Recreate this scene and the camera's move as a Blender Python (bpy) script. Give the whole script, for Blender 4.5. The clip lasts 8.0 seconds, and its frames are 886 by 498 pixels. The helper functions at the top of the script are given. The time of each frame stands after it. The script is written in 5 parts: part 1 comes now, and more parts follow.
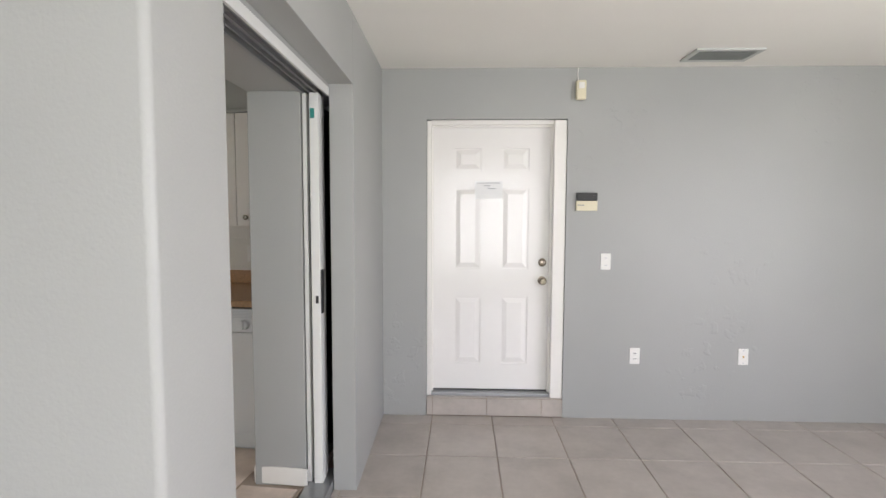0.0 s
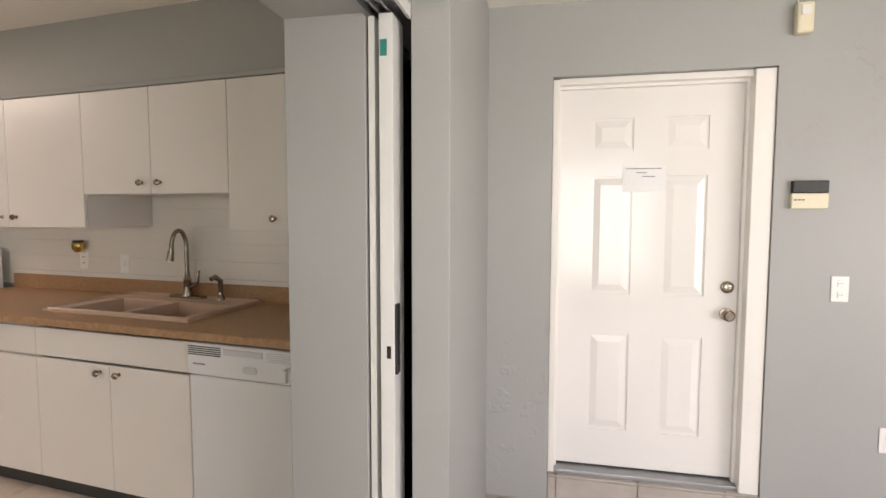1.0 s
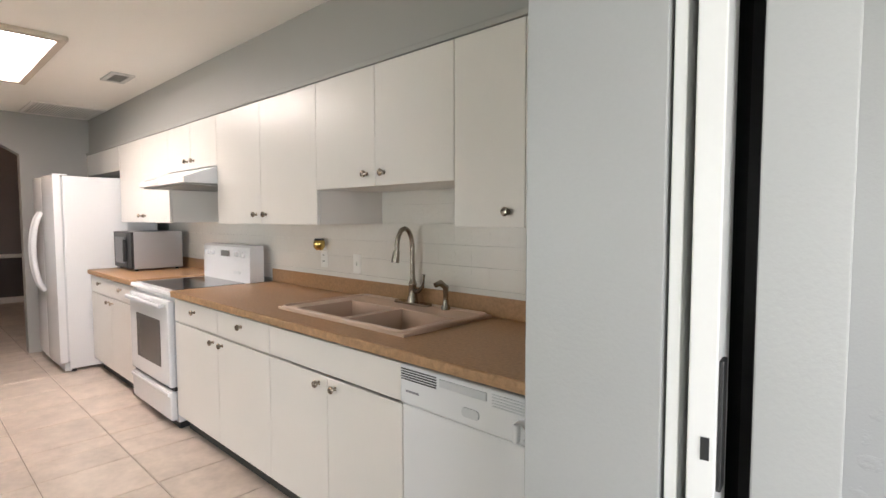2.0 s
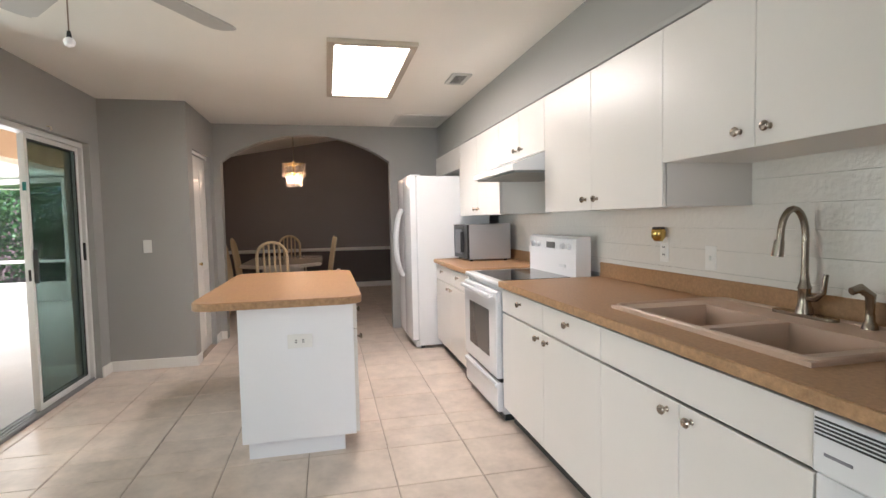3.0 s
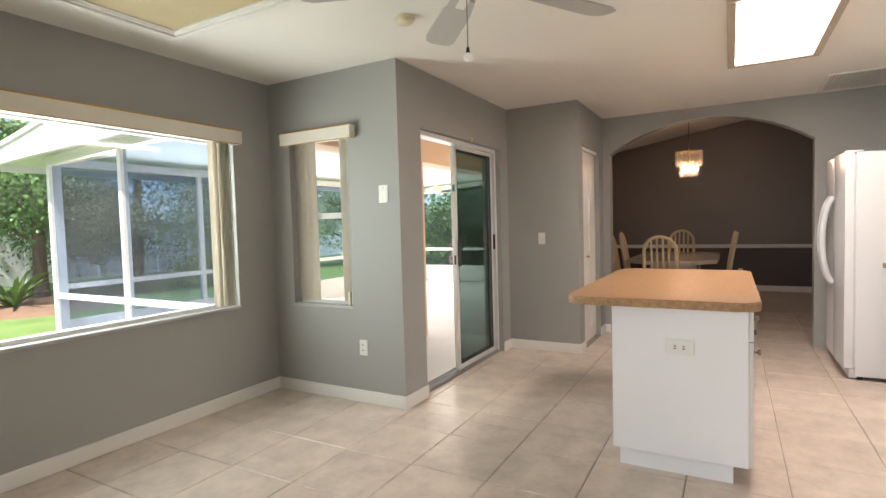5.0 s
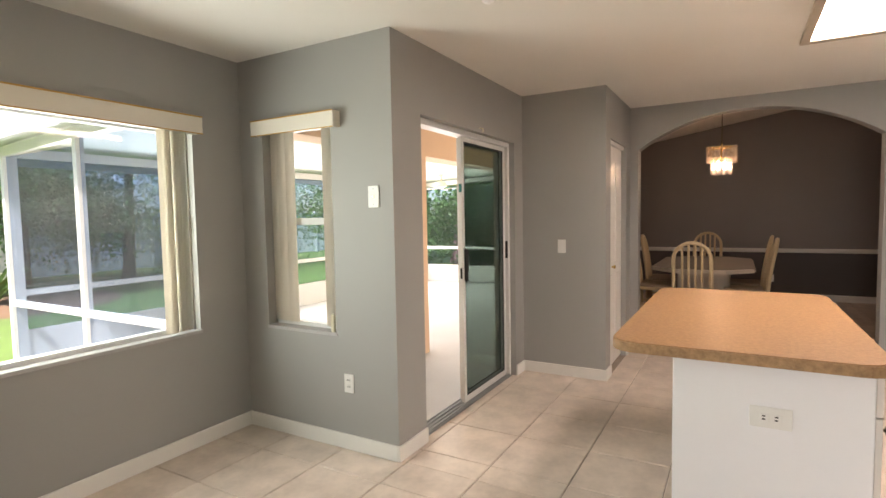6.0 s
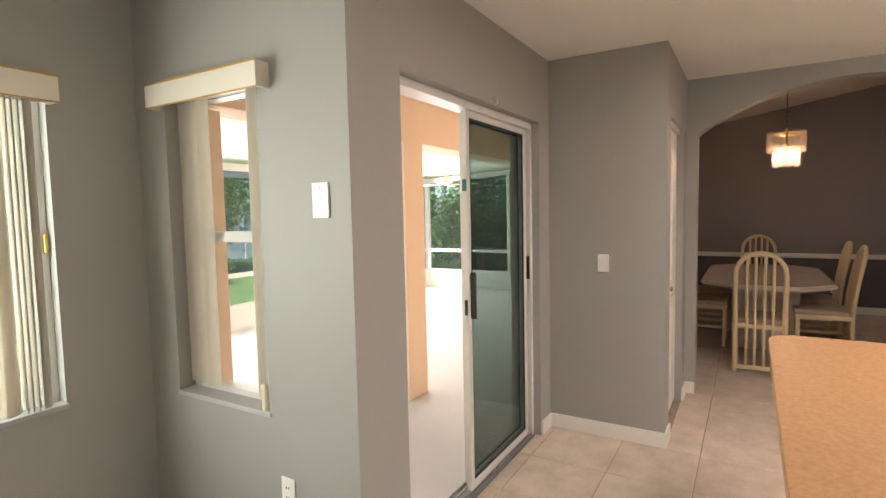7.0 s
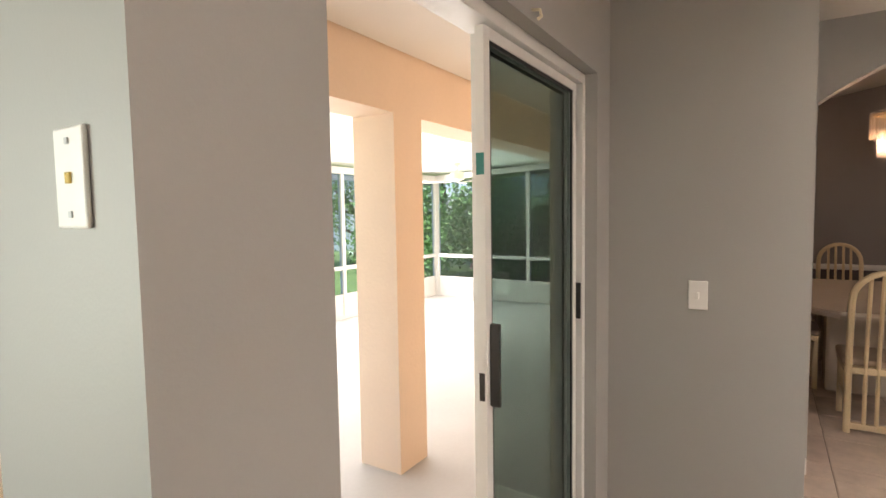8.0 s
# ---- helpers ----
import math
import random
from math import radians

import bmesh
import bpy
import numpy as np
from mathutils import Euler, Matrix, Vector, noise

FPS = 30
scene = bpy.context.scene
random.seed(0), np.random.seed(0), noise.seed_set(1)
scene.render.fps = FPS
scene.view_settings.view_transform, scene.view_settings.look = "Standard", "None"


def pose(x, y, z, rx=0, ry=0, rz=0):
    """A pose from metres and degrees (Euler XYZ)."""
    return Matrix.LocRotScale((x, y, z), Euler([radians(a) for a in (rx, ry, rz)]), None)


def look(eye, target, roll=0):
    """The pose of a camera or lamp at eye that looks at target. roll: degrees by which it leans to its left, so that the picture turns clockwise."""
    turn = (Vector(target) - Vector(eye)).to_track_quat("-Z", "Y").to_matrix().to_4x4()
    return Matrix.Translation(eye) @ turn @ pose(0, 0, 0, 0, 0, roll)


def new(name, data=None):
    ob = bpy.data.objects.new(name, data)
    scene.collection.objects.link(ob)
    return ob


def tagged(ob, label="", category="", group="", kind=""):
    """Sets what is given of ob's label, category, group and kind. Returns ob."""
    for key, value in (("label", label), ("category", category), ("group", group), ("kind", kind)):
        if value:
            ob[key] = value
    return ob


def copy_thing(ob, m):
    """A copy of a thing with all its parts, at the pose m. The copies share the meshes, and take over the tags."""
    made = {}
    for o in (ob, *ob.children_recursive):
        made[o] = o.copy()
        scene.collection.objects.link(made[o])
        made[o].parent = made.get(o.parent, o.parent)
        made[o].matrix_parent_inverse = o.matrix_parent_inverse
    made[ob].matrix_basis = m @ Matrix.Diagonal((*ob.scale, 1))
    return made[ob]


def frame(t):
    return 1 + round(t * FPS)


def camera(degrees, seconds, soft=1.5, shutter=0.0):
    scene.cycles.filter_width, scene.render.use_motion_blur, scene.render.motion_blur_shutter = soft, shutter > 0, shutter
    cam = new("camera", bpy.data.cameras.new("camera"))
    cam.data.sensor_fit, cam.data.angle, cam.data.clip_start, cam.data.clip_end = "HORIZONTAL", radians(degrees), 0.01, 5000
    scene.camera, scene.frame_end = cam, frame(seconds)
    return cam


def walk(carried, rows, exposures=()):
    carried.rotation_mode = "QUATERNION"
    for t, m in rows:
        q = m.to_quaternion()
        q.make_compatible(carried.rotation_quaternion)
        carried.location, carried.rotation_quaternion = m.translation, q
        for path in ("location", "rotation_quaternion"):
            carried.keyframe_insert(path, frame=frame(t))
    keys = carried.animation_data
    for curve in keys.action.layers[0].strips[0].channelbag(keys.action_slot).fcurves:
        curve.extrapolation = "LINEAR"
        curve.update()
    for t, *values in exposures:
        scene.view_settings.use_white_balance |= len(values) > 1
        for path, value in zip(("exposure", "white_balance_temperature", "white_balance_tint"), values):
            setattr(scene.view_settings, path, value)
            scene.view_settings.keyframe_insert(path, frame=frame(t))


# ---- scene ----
cam = camera(80.9, 8.0)
PATH = [
    (0, (0.69, 0.638, 1.470), (0.408, 2.612, 1.324), 0.2),
    (0.5, (0.56, 1.225, 1.454), (0.208, 3.189, 1.316), 0.3),
    (0.8, (0.424, 1.523, 1.462), (-0.076, 3.454, 1.316), 0.1),
    (1, (0.336, 1.699, 1.455), (-0.285, 3.595, 1.315), 0.1),
    (1.2, (0.245, 1.865, 1.453), (-0.508, 3.712, 1.315), -0.0),
    (2.3, (-0.216, 2.334, 1.377), (-1.815, 3.529, 1.259), -0.3),
    (2.5, (-0.328, 2.368, 1.361), (-2.062, 3.357, 1.242), -0.6),
    (3, (-0.482, 2.42, 1.335), (-2.432, 2.853, 1.222), -1.2),
    (3.5, (-0.586, 2.46, 1.318), (-2.577, 2.303, 1.213), -1.5),
    (4, (-0.623, 2.483, 1.3), (-2.526, 1.873, 1.206), -1.6),
    (4.5, (-0.622, 2.496, 1.306), (-2.419, 1.622, 1.216), -1.6),
    (5, (-0.663, 2.477, 1.321), (-2.409, 1.507, 1.224), -1.6),
    (5.2, (-0.716, 2.433, 1.319), (-2.46, 1.458, 1.219), -1.4),
    (6.3, (-1.602, 2.0, 1.462), (-3.33, 1.002, 1.327), -1.1),
    (6.5, (-1.815, 1.903, 1.472), (-3.536, 0.894, 1.334), -1.2),
    (7, (-2.35, 1.612, 1.493), (-4.067, 0.596, 1.353), -1.2),
    (7.5, (-2.894, 1.315, 1.497), (-4.605, 0.29, 1.358), -1.2),
    (8, (-3.412, 1.035, 1.494), (-5.104, -0.023, 1.358), -0.9),
]
walk(cam, [(t, look(eye, target, roll)) for t, eye, target, roll in PATH],
     [(0.0, 1.14, 6250, 21), (1.0, 1.32, 6800, 24), (2.5, 1.90, 5950, 16), (3.5, 1.74, 6050, 16), (5.0, 1.8, 6400, 17), (6.5, 1.92, 6800, 20), (7.5, 2.02, 6750, 20), (8.0, 1.98, 6700, 20)])

# ---- world and light ----
world = bpy.data.worlds.new("world")
scene.world = world
world.use_nodes = True
wn = world.node_tree.nodes
sky = wn.new("ShaderNodeTexSky")
sky.sky_type = 'NISHITA'
sky.sun_disc = False
sky.sun_elevation = radians(58)
sky.sun_rotation = radians(75)
world.node_tree.links.new(sky.outputs[0], wn["Background"].inputs[0])
wn["Background"].inputs[1].default_value = 0.08


def lamp_sun(strength, elevation, azimuth):
    data = bpy.data.lights.new("sun", 'SUN')
    data.energy, data.angle, data.color = strength, radians(0.6), (1.0, 0.95, 0.86)
    ob = new("sun", data)
    e, a = radians(elevation), radians(azimuth)
    way = Vector((math.sin(a) * math.cos(e), math.cos(a) * math.cos(e), math.sin(e)))
    ob.matrix_basis = look(way * 40, (0, 0, 0))


lamp_sun(3.3, 58, 75)


def lamp_area(name, eye, target, sx, sy, watts, color):
    data = bpy.data.lights.new(name, 'AREA')
    data.shape, data.size, data.size_y, data.energy, data.color = 'RECTANGLE', sx, sy, watts, color
    ob = new(name, data)
    ob.matrix_basis = look(eye, target)
    return ob


DAY = (1.0, 0.99, 0.94)
lamp_area("sky_light_big_window", (-2.15, -1.22, 1.4), (-3.75, 1.7, 1.95), 1.3, 1.2, 15, (0.90, 1.0, 0.88))
lamp_area("sky_light_lanai_south", (-7.8, -4.2, 1.25), (-7.8, 0, 0.9), 7.6, 1.6, 74, (1.0, 0.97, 0.90))
lamp_area("sky_light_lanai_west", (-11.5, -2.7, 1.25), (-6, -2.0, 0.9), 3.0, 1.6, 28, (1.0, 0.97, 0.90))
lamp_area("sky_light_sunroom_east", (4.1, 0.9, 1.3), (0, 1.7, 1.2), 2.8, 1.8, 45, (0.98, 0.99, 0.97))
lamp_area("sky_light_sunroom_south", (1.2, -2.1, 1.3), (0.2, 3, 1.2), 2.2, 1.9, 44, (0.98, 1.0, 0.92))

# ---- materials ----


def mat(name, color, rough=0.5, metal=0.0, var=0.06, scale=3.0, fine=60.0, bump=0.05, tint=None, spec=0.5, rnd=0.0, patch=0.0):
    """Surface with cloudy variation, fine grain and a little relief."""
    m = bpy.data.materials.new(name)
    m.use_nodes = True
    nt = m.node_tree
    b = nt.nodes["Principled BSDF"]
    tc = nt.nodes.new("ShaderNodeTexCoord")
    n1 = nt.nodes.new("ShaderNodeTexNoise")
    n1.inputs["Scale"].default_value, n1.inputs["Detail"].default_value = scale, 4
    n2 = nt.nodes.new("ShaderNodeTexNoise")
    n2.inputs["Scale"].default_value, n2.inputs["Detail"].default_value = fine, 3
    geo = nt.nodes.new("ShaderNodeNewGeometry")
    nt.links.new(geo.outputs["Position"], n1.inputs["Vector"])
    nt.links.new(geo.outputs["Position"], n2.inputs["Vector"])
    add = nt.nodes.new("ShaderNodeMath")
    add.operation = 'MULTIPLY_ADD'
    nt.links.new(n2.outputs[0], add.inputs[0])
    add.inputs[1].default_value = 0.35
    nt.links.new(n1.outputs[0], add.inputs[2])
    fac = add.outputs[0]
    if rnd:
        oi = nt.nodes.new("ShaderNodeObjectInfo")
        ra = nt.nodes.new("ShaderNodeMath")
        ra.operation = 'MULTIPLY_ADD'
        nt.links.new(oi.outputs["Random"], ra.inputs[0])
        ra.inputs[1].default_value = rnd
        nt.links.new(fac, ra.inputs[2])
        fac = ra.outputs[0]
    ramp = nt.nodes.new("ShaderNodeValToRGB")
    t = tint or color
    lo = tuple(max(0.0, c * (1 - var)) for c in t)
    hi = tuple(min(1.0, c * (1 + var)) for c in color)
    ramp.color_ramp.elements[0].position, ramp.color_ramp.elements[1].position = 0.35, 0.95 + rnd
    ramp.color_ramp.elements[0].color, ramp.color_ramp.elements[1].color = (*lo, 1), (*hi, 1)
    nt.links.new(fac, ramp.inputs[0])
    nt.links.new(ramp.outputs[0], b.inputs["Base Color"])
    b.inputs["Roughness"].default_value, b.inputs["Metallic"].default_value = rough, metal
    b.inputs["Specular IOR Level"].default_value = spec
    if bump:
        bp = nt.nodes.new("ShaderNodeBump")
        bp.inputs["Strength"].default_value, bp.inputs["Distance"].default_value = bump, 0.004
        nt.links.new(n2.outputs[0], bp.inputs["Height"])
        last = bp.outputs[0]
        if patch:
            n3 = nt.nodes.new("ShaderNodeTexNoise")
            n3.inputs["Scale"].default_value, n3.inputs["Detail"].default_value = 11, 5
            n4 = nt.nodes.new("ShaderNodeTexNoise")
            n4.inputs["Scale"].default_value, n4.inputs["Detail"].default_value = 1.1, 2
            r3, r4 = nt.nodes.new("ShaderNodeValToRGB"), nt.nodes.new("ShaderNodeValToRGB")
            for n, r, lo3, hi3 in ((n3, r3, 0.55, 0.63), (n4, r4, 0.54, 0.62)):
                nt.links.new(geo.outputs["Position"], n.inputs["Vector"])
                nt.links.new(n.outputs[0], r.inputs[0])
                r.color_ramp.elements[0].position, r.color_ramp.elements[1].position = lo3, hi3
            mu = nt.nodes.new("ShaderNodeMath")
            mu.operation = 'MULTIPLY'
            nt.links.new(r3.outputs[0], mu.inputs[0])
            nt.links.new(r4.outputs[0], mu.inputs[1])
            b2 = nt.nodes.new("ShaderNodeBump")
            b2.inputs["Strength"].default_value, b2.inputs["Distance"].default_value = patch, 0.004
            nt.links.new(mu.outputs[0], b2.inputs["Height"])
            nt.links.new(last, b2.inputs["Normal"])
            last = b2.outputs[0]
        nt.links.new(last, b.inputs["Normal"])
    return m


def glow(name, color, strength):
    m = bpy.data.materials.new(name)
    m.use_nodes = True
    b = m.node_tree.nodes["Principled BSDF"]
    b.inputs["Base Color"].default_value = (0.9, 0.88, 0.85, 1)
    b.inputs["Emission Color"].default_value = (*color, 1)
    b.inputs["Emission Strength"].default_value = strength
    return m


def glassy(name, color, gloss, rough=0.02, milky=0.0):
    """Thin pane: clear, with a gloss that grows towards grazing angles."""
    m = bpy.data.materials.new(name)
    m.use_nodes = True
    nt = m.node_tree
    nt.nodes.remove(nt.nodes["Principled BSDF"])
    tr = nt.nodes.new("ShaderNodeBsdfTransparent")
    tr.inputs[0].default_value = (*color, 1)
    body = tr.outputs[0]
    if milky:
        tl = nt.nodes.new("ShaderNodeBsdfTranslucent")
        tl.inputs[0].default_value = (0.95, 0.92, 0.88, 1)
        df = nt.nodes.new("ShaderNodeBsdfDiffuse")
        df.inputs[0].default_value = (0.9, 0.88, 0.85, 1)
        a = nt.nodes.new("ShaderNodeAddShader")
        nt.links.new(tl.outputs[0], a.inputs[0])
        nt.links.new(df.outputs[0], a.inputs[1])
        mm = nt.nodes.new("ShaderNodeMixShader")
        mm.inputs[0].default_value = milky
        nt.links.new(body, mm.inputs[1])
        nt.links.new(a.outputs[0], mm.inputs[2])
        body = mm.outputs[0]
    gl = nt.nodes.new("ShaderNodeBsdfGlossy")
    gl.inputs["Roughness"].default_value = rough
    lw = nt.nodes.new("ShaderNodeLayerWeight")
    lw.inputs[0].default_value = 0.5
    pw = nt.nodes.new("ShaderNodeMath")
    pw.operation = 'POWER'
    nt.links.new(lw.outputs["Facing"], pw.inputs[0])
    pw.inputs[1].default_value = 5.0
    ma = nt.nodes.new("ShaderNodeMath")
    ma.operation = 'MULTIPLY_ADD'
    nt.links.new(pw.outputs[0], ma.inputs[0])
    ma.inputs[1].default_value, ma.inputs[2].default_value = 0.7 if gloss else 0.0, gloss
    mx = nt.nodes.new("ShaderNodeMixShader")
    nt.links.new(ma.outputs[0], mx.inputs[0])
    nt.links.new(body, mx.inputs[1])
    nt.links.new(gl.outputs[0], mx.inputs[2])
    nt.links.new(mx.outputs[0], nt.nodes["Material Output"].inputs[0])
    return m


M = {
    "wall": mat("grey_wall_paint", (0.365, 0.36, 0.342), 0.55, var=0.03, scale=1.2, fine=140, bump=0.10),
    "wall_sun": mat("grey_sunroom_paint", (0.37, 0.375, 0.365), 0.42, var=0.05, scale=1.3, fine=120, bump=0.15),
    "wall_patch": mat("grey_patched_plaster_paint", (0.37, 0.375, 0.365), 0.42, var=0.05, scale=1.3, fine=120, bump=0.15, patch=0.55),
    "counter_edge": mat("worn_laminate_edge", (0.40, 0.24, 0.12), 0.55, var=0.22, scale=45, fine=140, bump=0.4, tint=(0.32, 0.185, 0.09)),
    "ceiling": mat("white_ceiling_paint", (0.86, 0.84, 0.79), 0.8, var=0.03, scale=1.0, fine=120, bump=0.25),
    "trim": mat("white_trim_paint", (0.82, 0.80, 0.76), 0.35, var=0.03, fine=40, bump=0.03),
    "dining": mat("dark_taupe_paint", (0.245, 0.222, 0.215), 0.5, var=0.05, scale=1.2, fine=120, bump=0.1),
    "dining_low": mat("darker_taupe_paint", (0.095, 0.082, 0.078), 0.5, var=0.05, scale=1.2, fine=120, bump=0.1),
    "cabinet": mat("white_cabinet_laminate", (0.73, 0.70, 0.66), 0.32, var=0.02, scale=2, fine=90, bump=0.02),
    "cabinet_side": mat("cabinet_underside_board", (0.62, 0.58, 0.52), 0.5, var=0.04),
    # near-black, shade put into the colour of toe kicks and vent backing
    "gap": mat("gap_shade", (0.05, 0.045, 0.04), 0.8, bump=0),
    "counter": mat("tan_laminate_counter", (0.41, 0.238, 0.118), 0.38, var=0.12, scale=75, fine=190, bump=0.04, tint=(0.335, 0.187, 0.09)),
    "tile": mat("beige_floor_tile", (0.68, 0.575, 0.49), 0.30, var=0.10, scale=6, fine=28, bump=0.05, tint=(0.53, 0.44, 0.375), rnd=0.18),
    "tile_sun": mat("grey_beige_floor_tile", (0.46, 0.415, 0.38), 0.28, var=0.07, scale=5, fine=28, bump=0.05, tint=(0.37, 0.33, 0.30), rnd=0.18),
    "grout": mat("brown_grout", (0.36, 0.295, 0.24), 0.9, var=0.15, scale=12, bump=0.2),
    "splash": mat("white_wavy_wall_tile", (0.78, 0.75, 0.70), 0.10, var=0.02, scale=8, fine=34, bump=0.8, rnd=0.1),
    "splash_grout": mat("grey_tile_grout", (0.80, 0.77, 0.72), 0.9, bump=0.1),
    "appliance": mat("white_appliance_enamel", (0.71, 0.72, 0.735), 0.22, var=0.015, fine=200, bump=0.02),
    "appliance_grey": mat("light_grey_plastic", (0.52, 0.54, 0.56), 0.35, bump=0.02),
    "black_glass": mat("black_ceramic_glass", (0.018, 0.018, 0.02), 0.07, bump=0),
    "oven_glass": mat("dark_grey_oven_glass", (0.11, 0.105, 0.10), 0.12, bump=0),
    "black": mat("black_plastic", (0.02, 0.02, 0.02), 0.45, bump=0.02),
    "steel": mat("brushed_steel", (0.42, 0.42, 0.43), 0.38, metal=0.6, var=0.04, fine=180, bump=0.03),
    "nickel": mat("brushed_nickel", (0.33, 0.28, 0.23), 0.25, metal=1.0, var=0.05, bump=0.02),
    "chrome": mat("polished_chrome", (0.72, 0.72, 0.72), 0.10, metal=1.0, bump=0),
    "brass": mat("polished_brass", (0.62, 0.44, 0.14), 0.2, metal=1.0, bump=0),
    "sink": mat("almond_composite_sink", (0.54, 0.395, 0.30), 0.35, var=0.04, fine=150, bump=0.03),
    "alu": mat("white_painted_aluminium", (0.74, 0.74, 0.72), 0.35, var=0.03, bump=0.02),
    "alu_raw": mat("worn_grey_aluminium", (0.36, 0.37, 0.38), 0.4, metal=0.7, var=0.1, bump=0.05),
    "vane": mat("cream_blind_vane", (0.76, 0.71, 0.62), 0.6, var=0.03, fine=90, bump=0.08),
    "cream": mat("cream_plastic", (0.74, 0.68, 0.50), 0.4, bump=0.02),
    "plate": mat("white_plastic_plate", (0.83, 0.82, 0.79), 0.3, var=0.01, bump=0.0),
    "gold_edge": mat("golden_edge_strip", (0.55, 0.32, 0.08), 0.4, bump=0.0),
    "vent": mat("grey_vent_metal", (0.52, 0.53, 0.51), 0.5, bump=0.05),
    "vent_dark": mat("dark_grey_vent_slat", (0.20, 0.21, 0.20), 0.5, bump=0.05),
    "paper": mat("white_paper", (0.84, 0.84, 0.84), 0.7, bump=0.05),
    "ink": mat("grey_ink", (0.22, 0.22, 0.25), 0.7, bump=0),
    "chair": mat("cream_lacquered_wood", (0.72, 0.58, 0.36), 0.3, var=0.06, scale=6, fine=60, bump=0.03),
    "seat": mat("beige_seat_fabric", (0.50, 0.40, 0.30), 0.8, var=0.1, fine=200, bump=0.2),
    "table": mat("pale_cream_lacquer", (0.66, 0.58, 0.48), 0.12, var=0.04, bump=0.02),
    "stucco": mat("peach_stucco", (0.84, 0.66, 0.50), 0.8, var=0.05, scale=2, fine=45, bump=0.5),
    "concrete": mat("pale_painted_concrete", (0.47, 0.46, 0.455), 0.6, var=0.09, scale=1.5, fine=50, bump=0.15),
    "panel": mat("tan_hatch_panel", (0.55, 0.46, 0.27), 0.6, var=0.08, scale=4, bump=0.1),
    "blade": mat("white_fan_blade", (0.50, 0.48, 0.46), 0.5, var=0.04, bump=0.02),
    "lanai_ceiling": mat("pale_green_white_lanai_panels", (0.60, 0.64, 0.57), 0.5, var=0.04, scale=1.5, fine=40, bump=0.05),
    "bark_pink": mat("pinkish_bark", (0.42, 0.25, 0.22), 0.9, var=0.3, scale=5, fine=30, bump=0.8),
    "island": mat("white_painted_island_panel", (0.88, 0.88, 0.90), 0.35, var=0.015, scale=2, fine=90, bump=0.03),
    "light_wood": mat("taupe_wood_light_frame", (0.50, 0.43, 0.35), 0.5, var=0.08, scale=6, fine=70, bump=0.1),
    "grass": mat("lawn", (0.15, 0.235, 0.06), 0.9, var=0.35, scale=1.5, fine=30, bump=0.6),
    "leaf": mat("green_leaves", (0.125, 0.235, 0.07), 0.5, var=0.5, scale=2.5, fine=20, bump=0.0),
    "leaf_light": mat("light_green_leaves", (0.18, 0.30, 0.075), 0.5, var=0.4, scale=2.5, fine=20, bump=0.0),
    "leaf_vine": mat("mid_green_vine_leaves", (0.15, 0.29, 0.08), 0.4, var=0.6, scale=4, fine=25, bump=0.0),
    "bark": mat("grey_brown_bark", (0.17, 0.12, 0.09), 0.9, var=0.3, scale=8, fine=40, bump=0.6),
    "mulch": mat("brown_mulch", (0.22, 0.13, 0.08), 0.95, var=0.3, scale=10, fine=60, bump=0.8),
    "vinyl": mat("white_vinyl_fence", (0.78, 0.79, 0.80), 0.5, var=0.02, bump=0.02),
    "teal": mat("teal_tape", (0.02, 0.22, 0.20), 0.5, bump=0),
    "lite": glow("fluorescent_diffuser", (1.0, 0.90, 0.78), 7.8),
    "bulb": glow("chandelier_bulb", (1.0, 0.70, 0.48), 38.0),
    # slight emission added to brighten the fan's pull ball, not a lamp
    "frost": glow("opal_ball_faint_glow", (1.0, 0.95, 0.9), 0.05),
    "glass": glassy("clear_window_glass", (0.97, 0.98, 0.97), 0.03),
    "tint": glassy("tinted_door_glass", (0.61, 0.665, 0.65), 0.01),
    "crystal": glassy("chandelier_glass", (0.95, 0.91, 0.86), 0.06, 0.1, 0.04),
    "screen": glassy("grey_insect_screen", (0.66, 0.73, 0.83), 0.0, 0.8, 0.012),
}

# ---- building helpers ----
ORIGIN = {}


def thing(name, at, label="", category="", group="", kind=""):
    ob = new(name)
    ob.empty_display_size = 0.1
    ob.location = at
    ORIGIN[ob] = Vector(at)
    return tagged(ob, label, category, group, kind)


def mesh_of(name, bm, material, origin=(0, 0, 0), smooth=False):
    bmesh.ops.translate(bm, verts=bm.verts, vec=-Vector(origin))
    bmesh.ops.recalc_face_normals(bm, faces=bm.faces)
    me = bpy.data.meshes.new(name)
    bm.to_mesh(me)
    bm.free()
    me.materials.append(material)
    if smooth:
        me.shade_smooth()
        me.set_sharp_from_angle(angle=radians(40))
    return me


def part(name, bm, material, parent, label="", smooth=False):
    o = ORIGIN[parent]
    ob = new(name, mesh_of(name, bm, material, o, smooth))
    ob.parent = parent
    ORIGIN[ob] = o
    return tagged(ob, label)


def solid(name, bm, material, label="", category="", kind="", group="", at=(0, 0, 0), smooth=False):
    ob = new(name, mesh_of(name, bm, material, at, smooth))
    ob.location = at
    ORIGIN[ob] = Vector(at)
    return tagged(ob, label, category, group, kind)


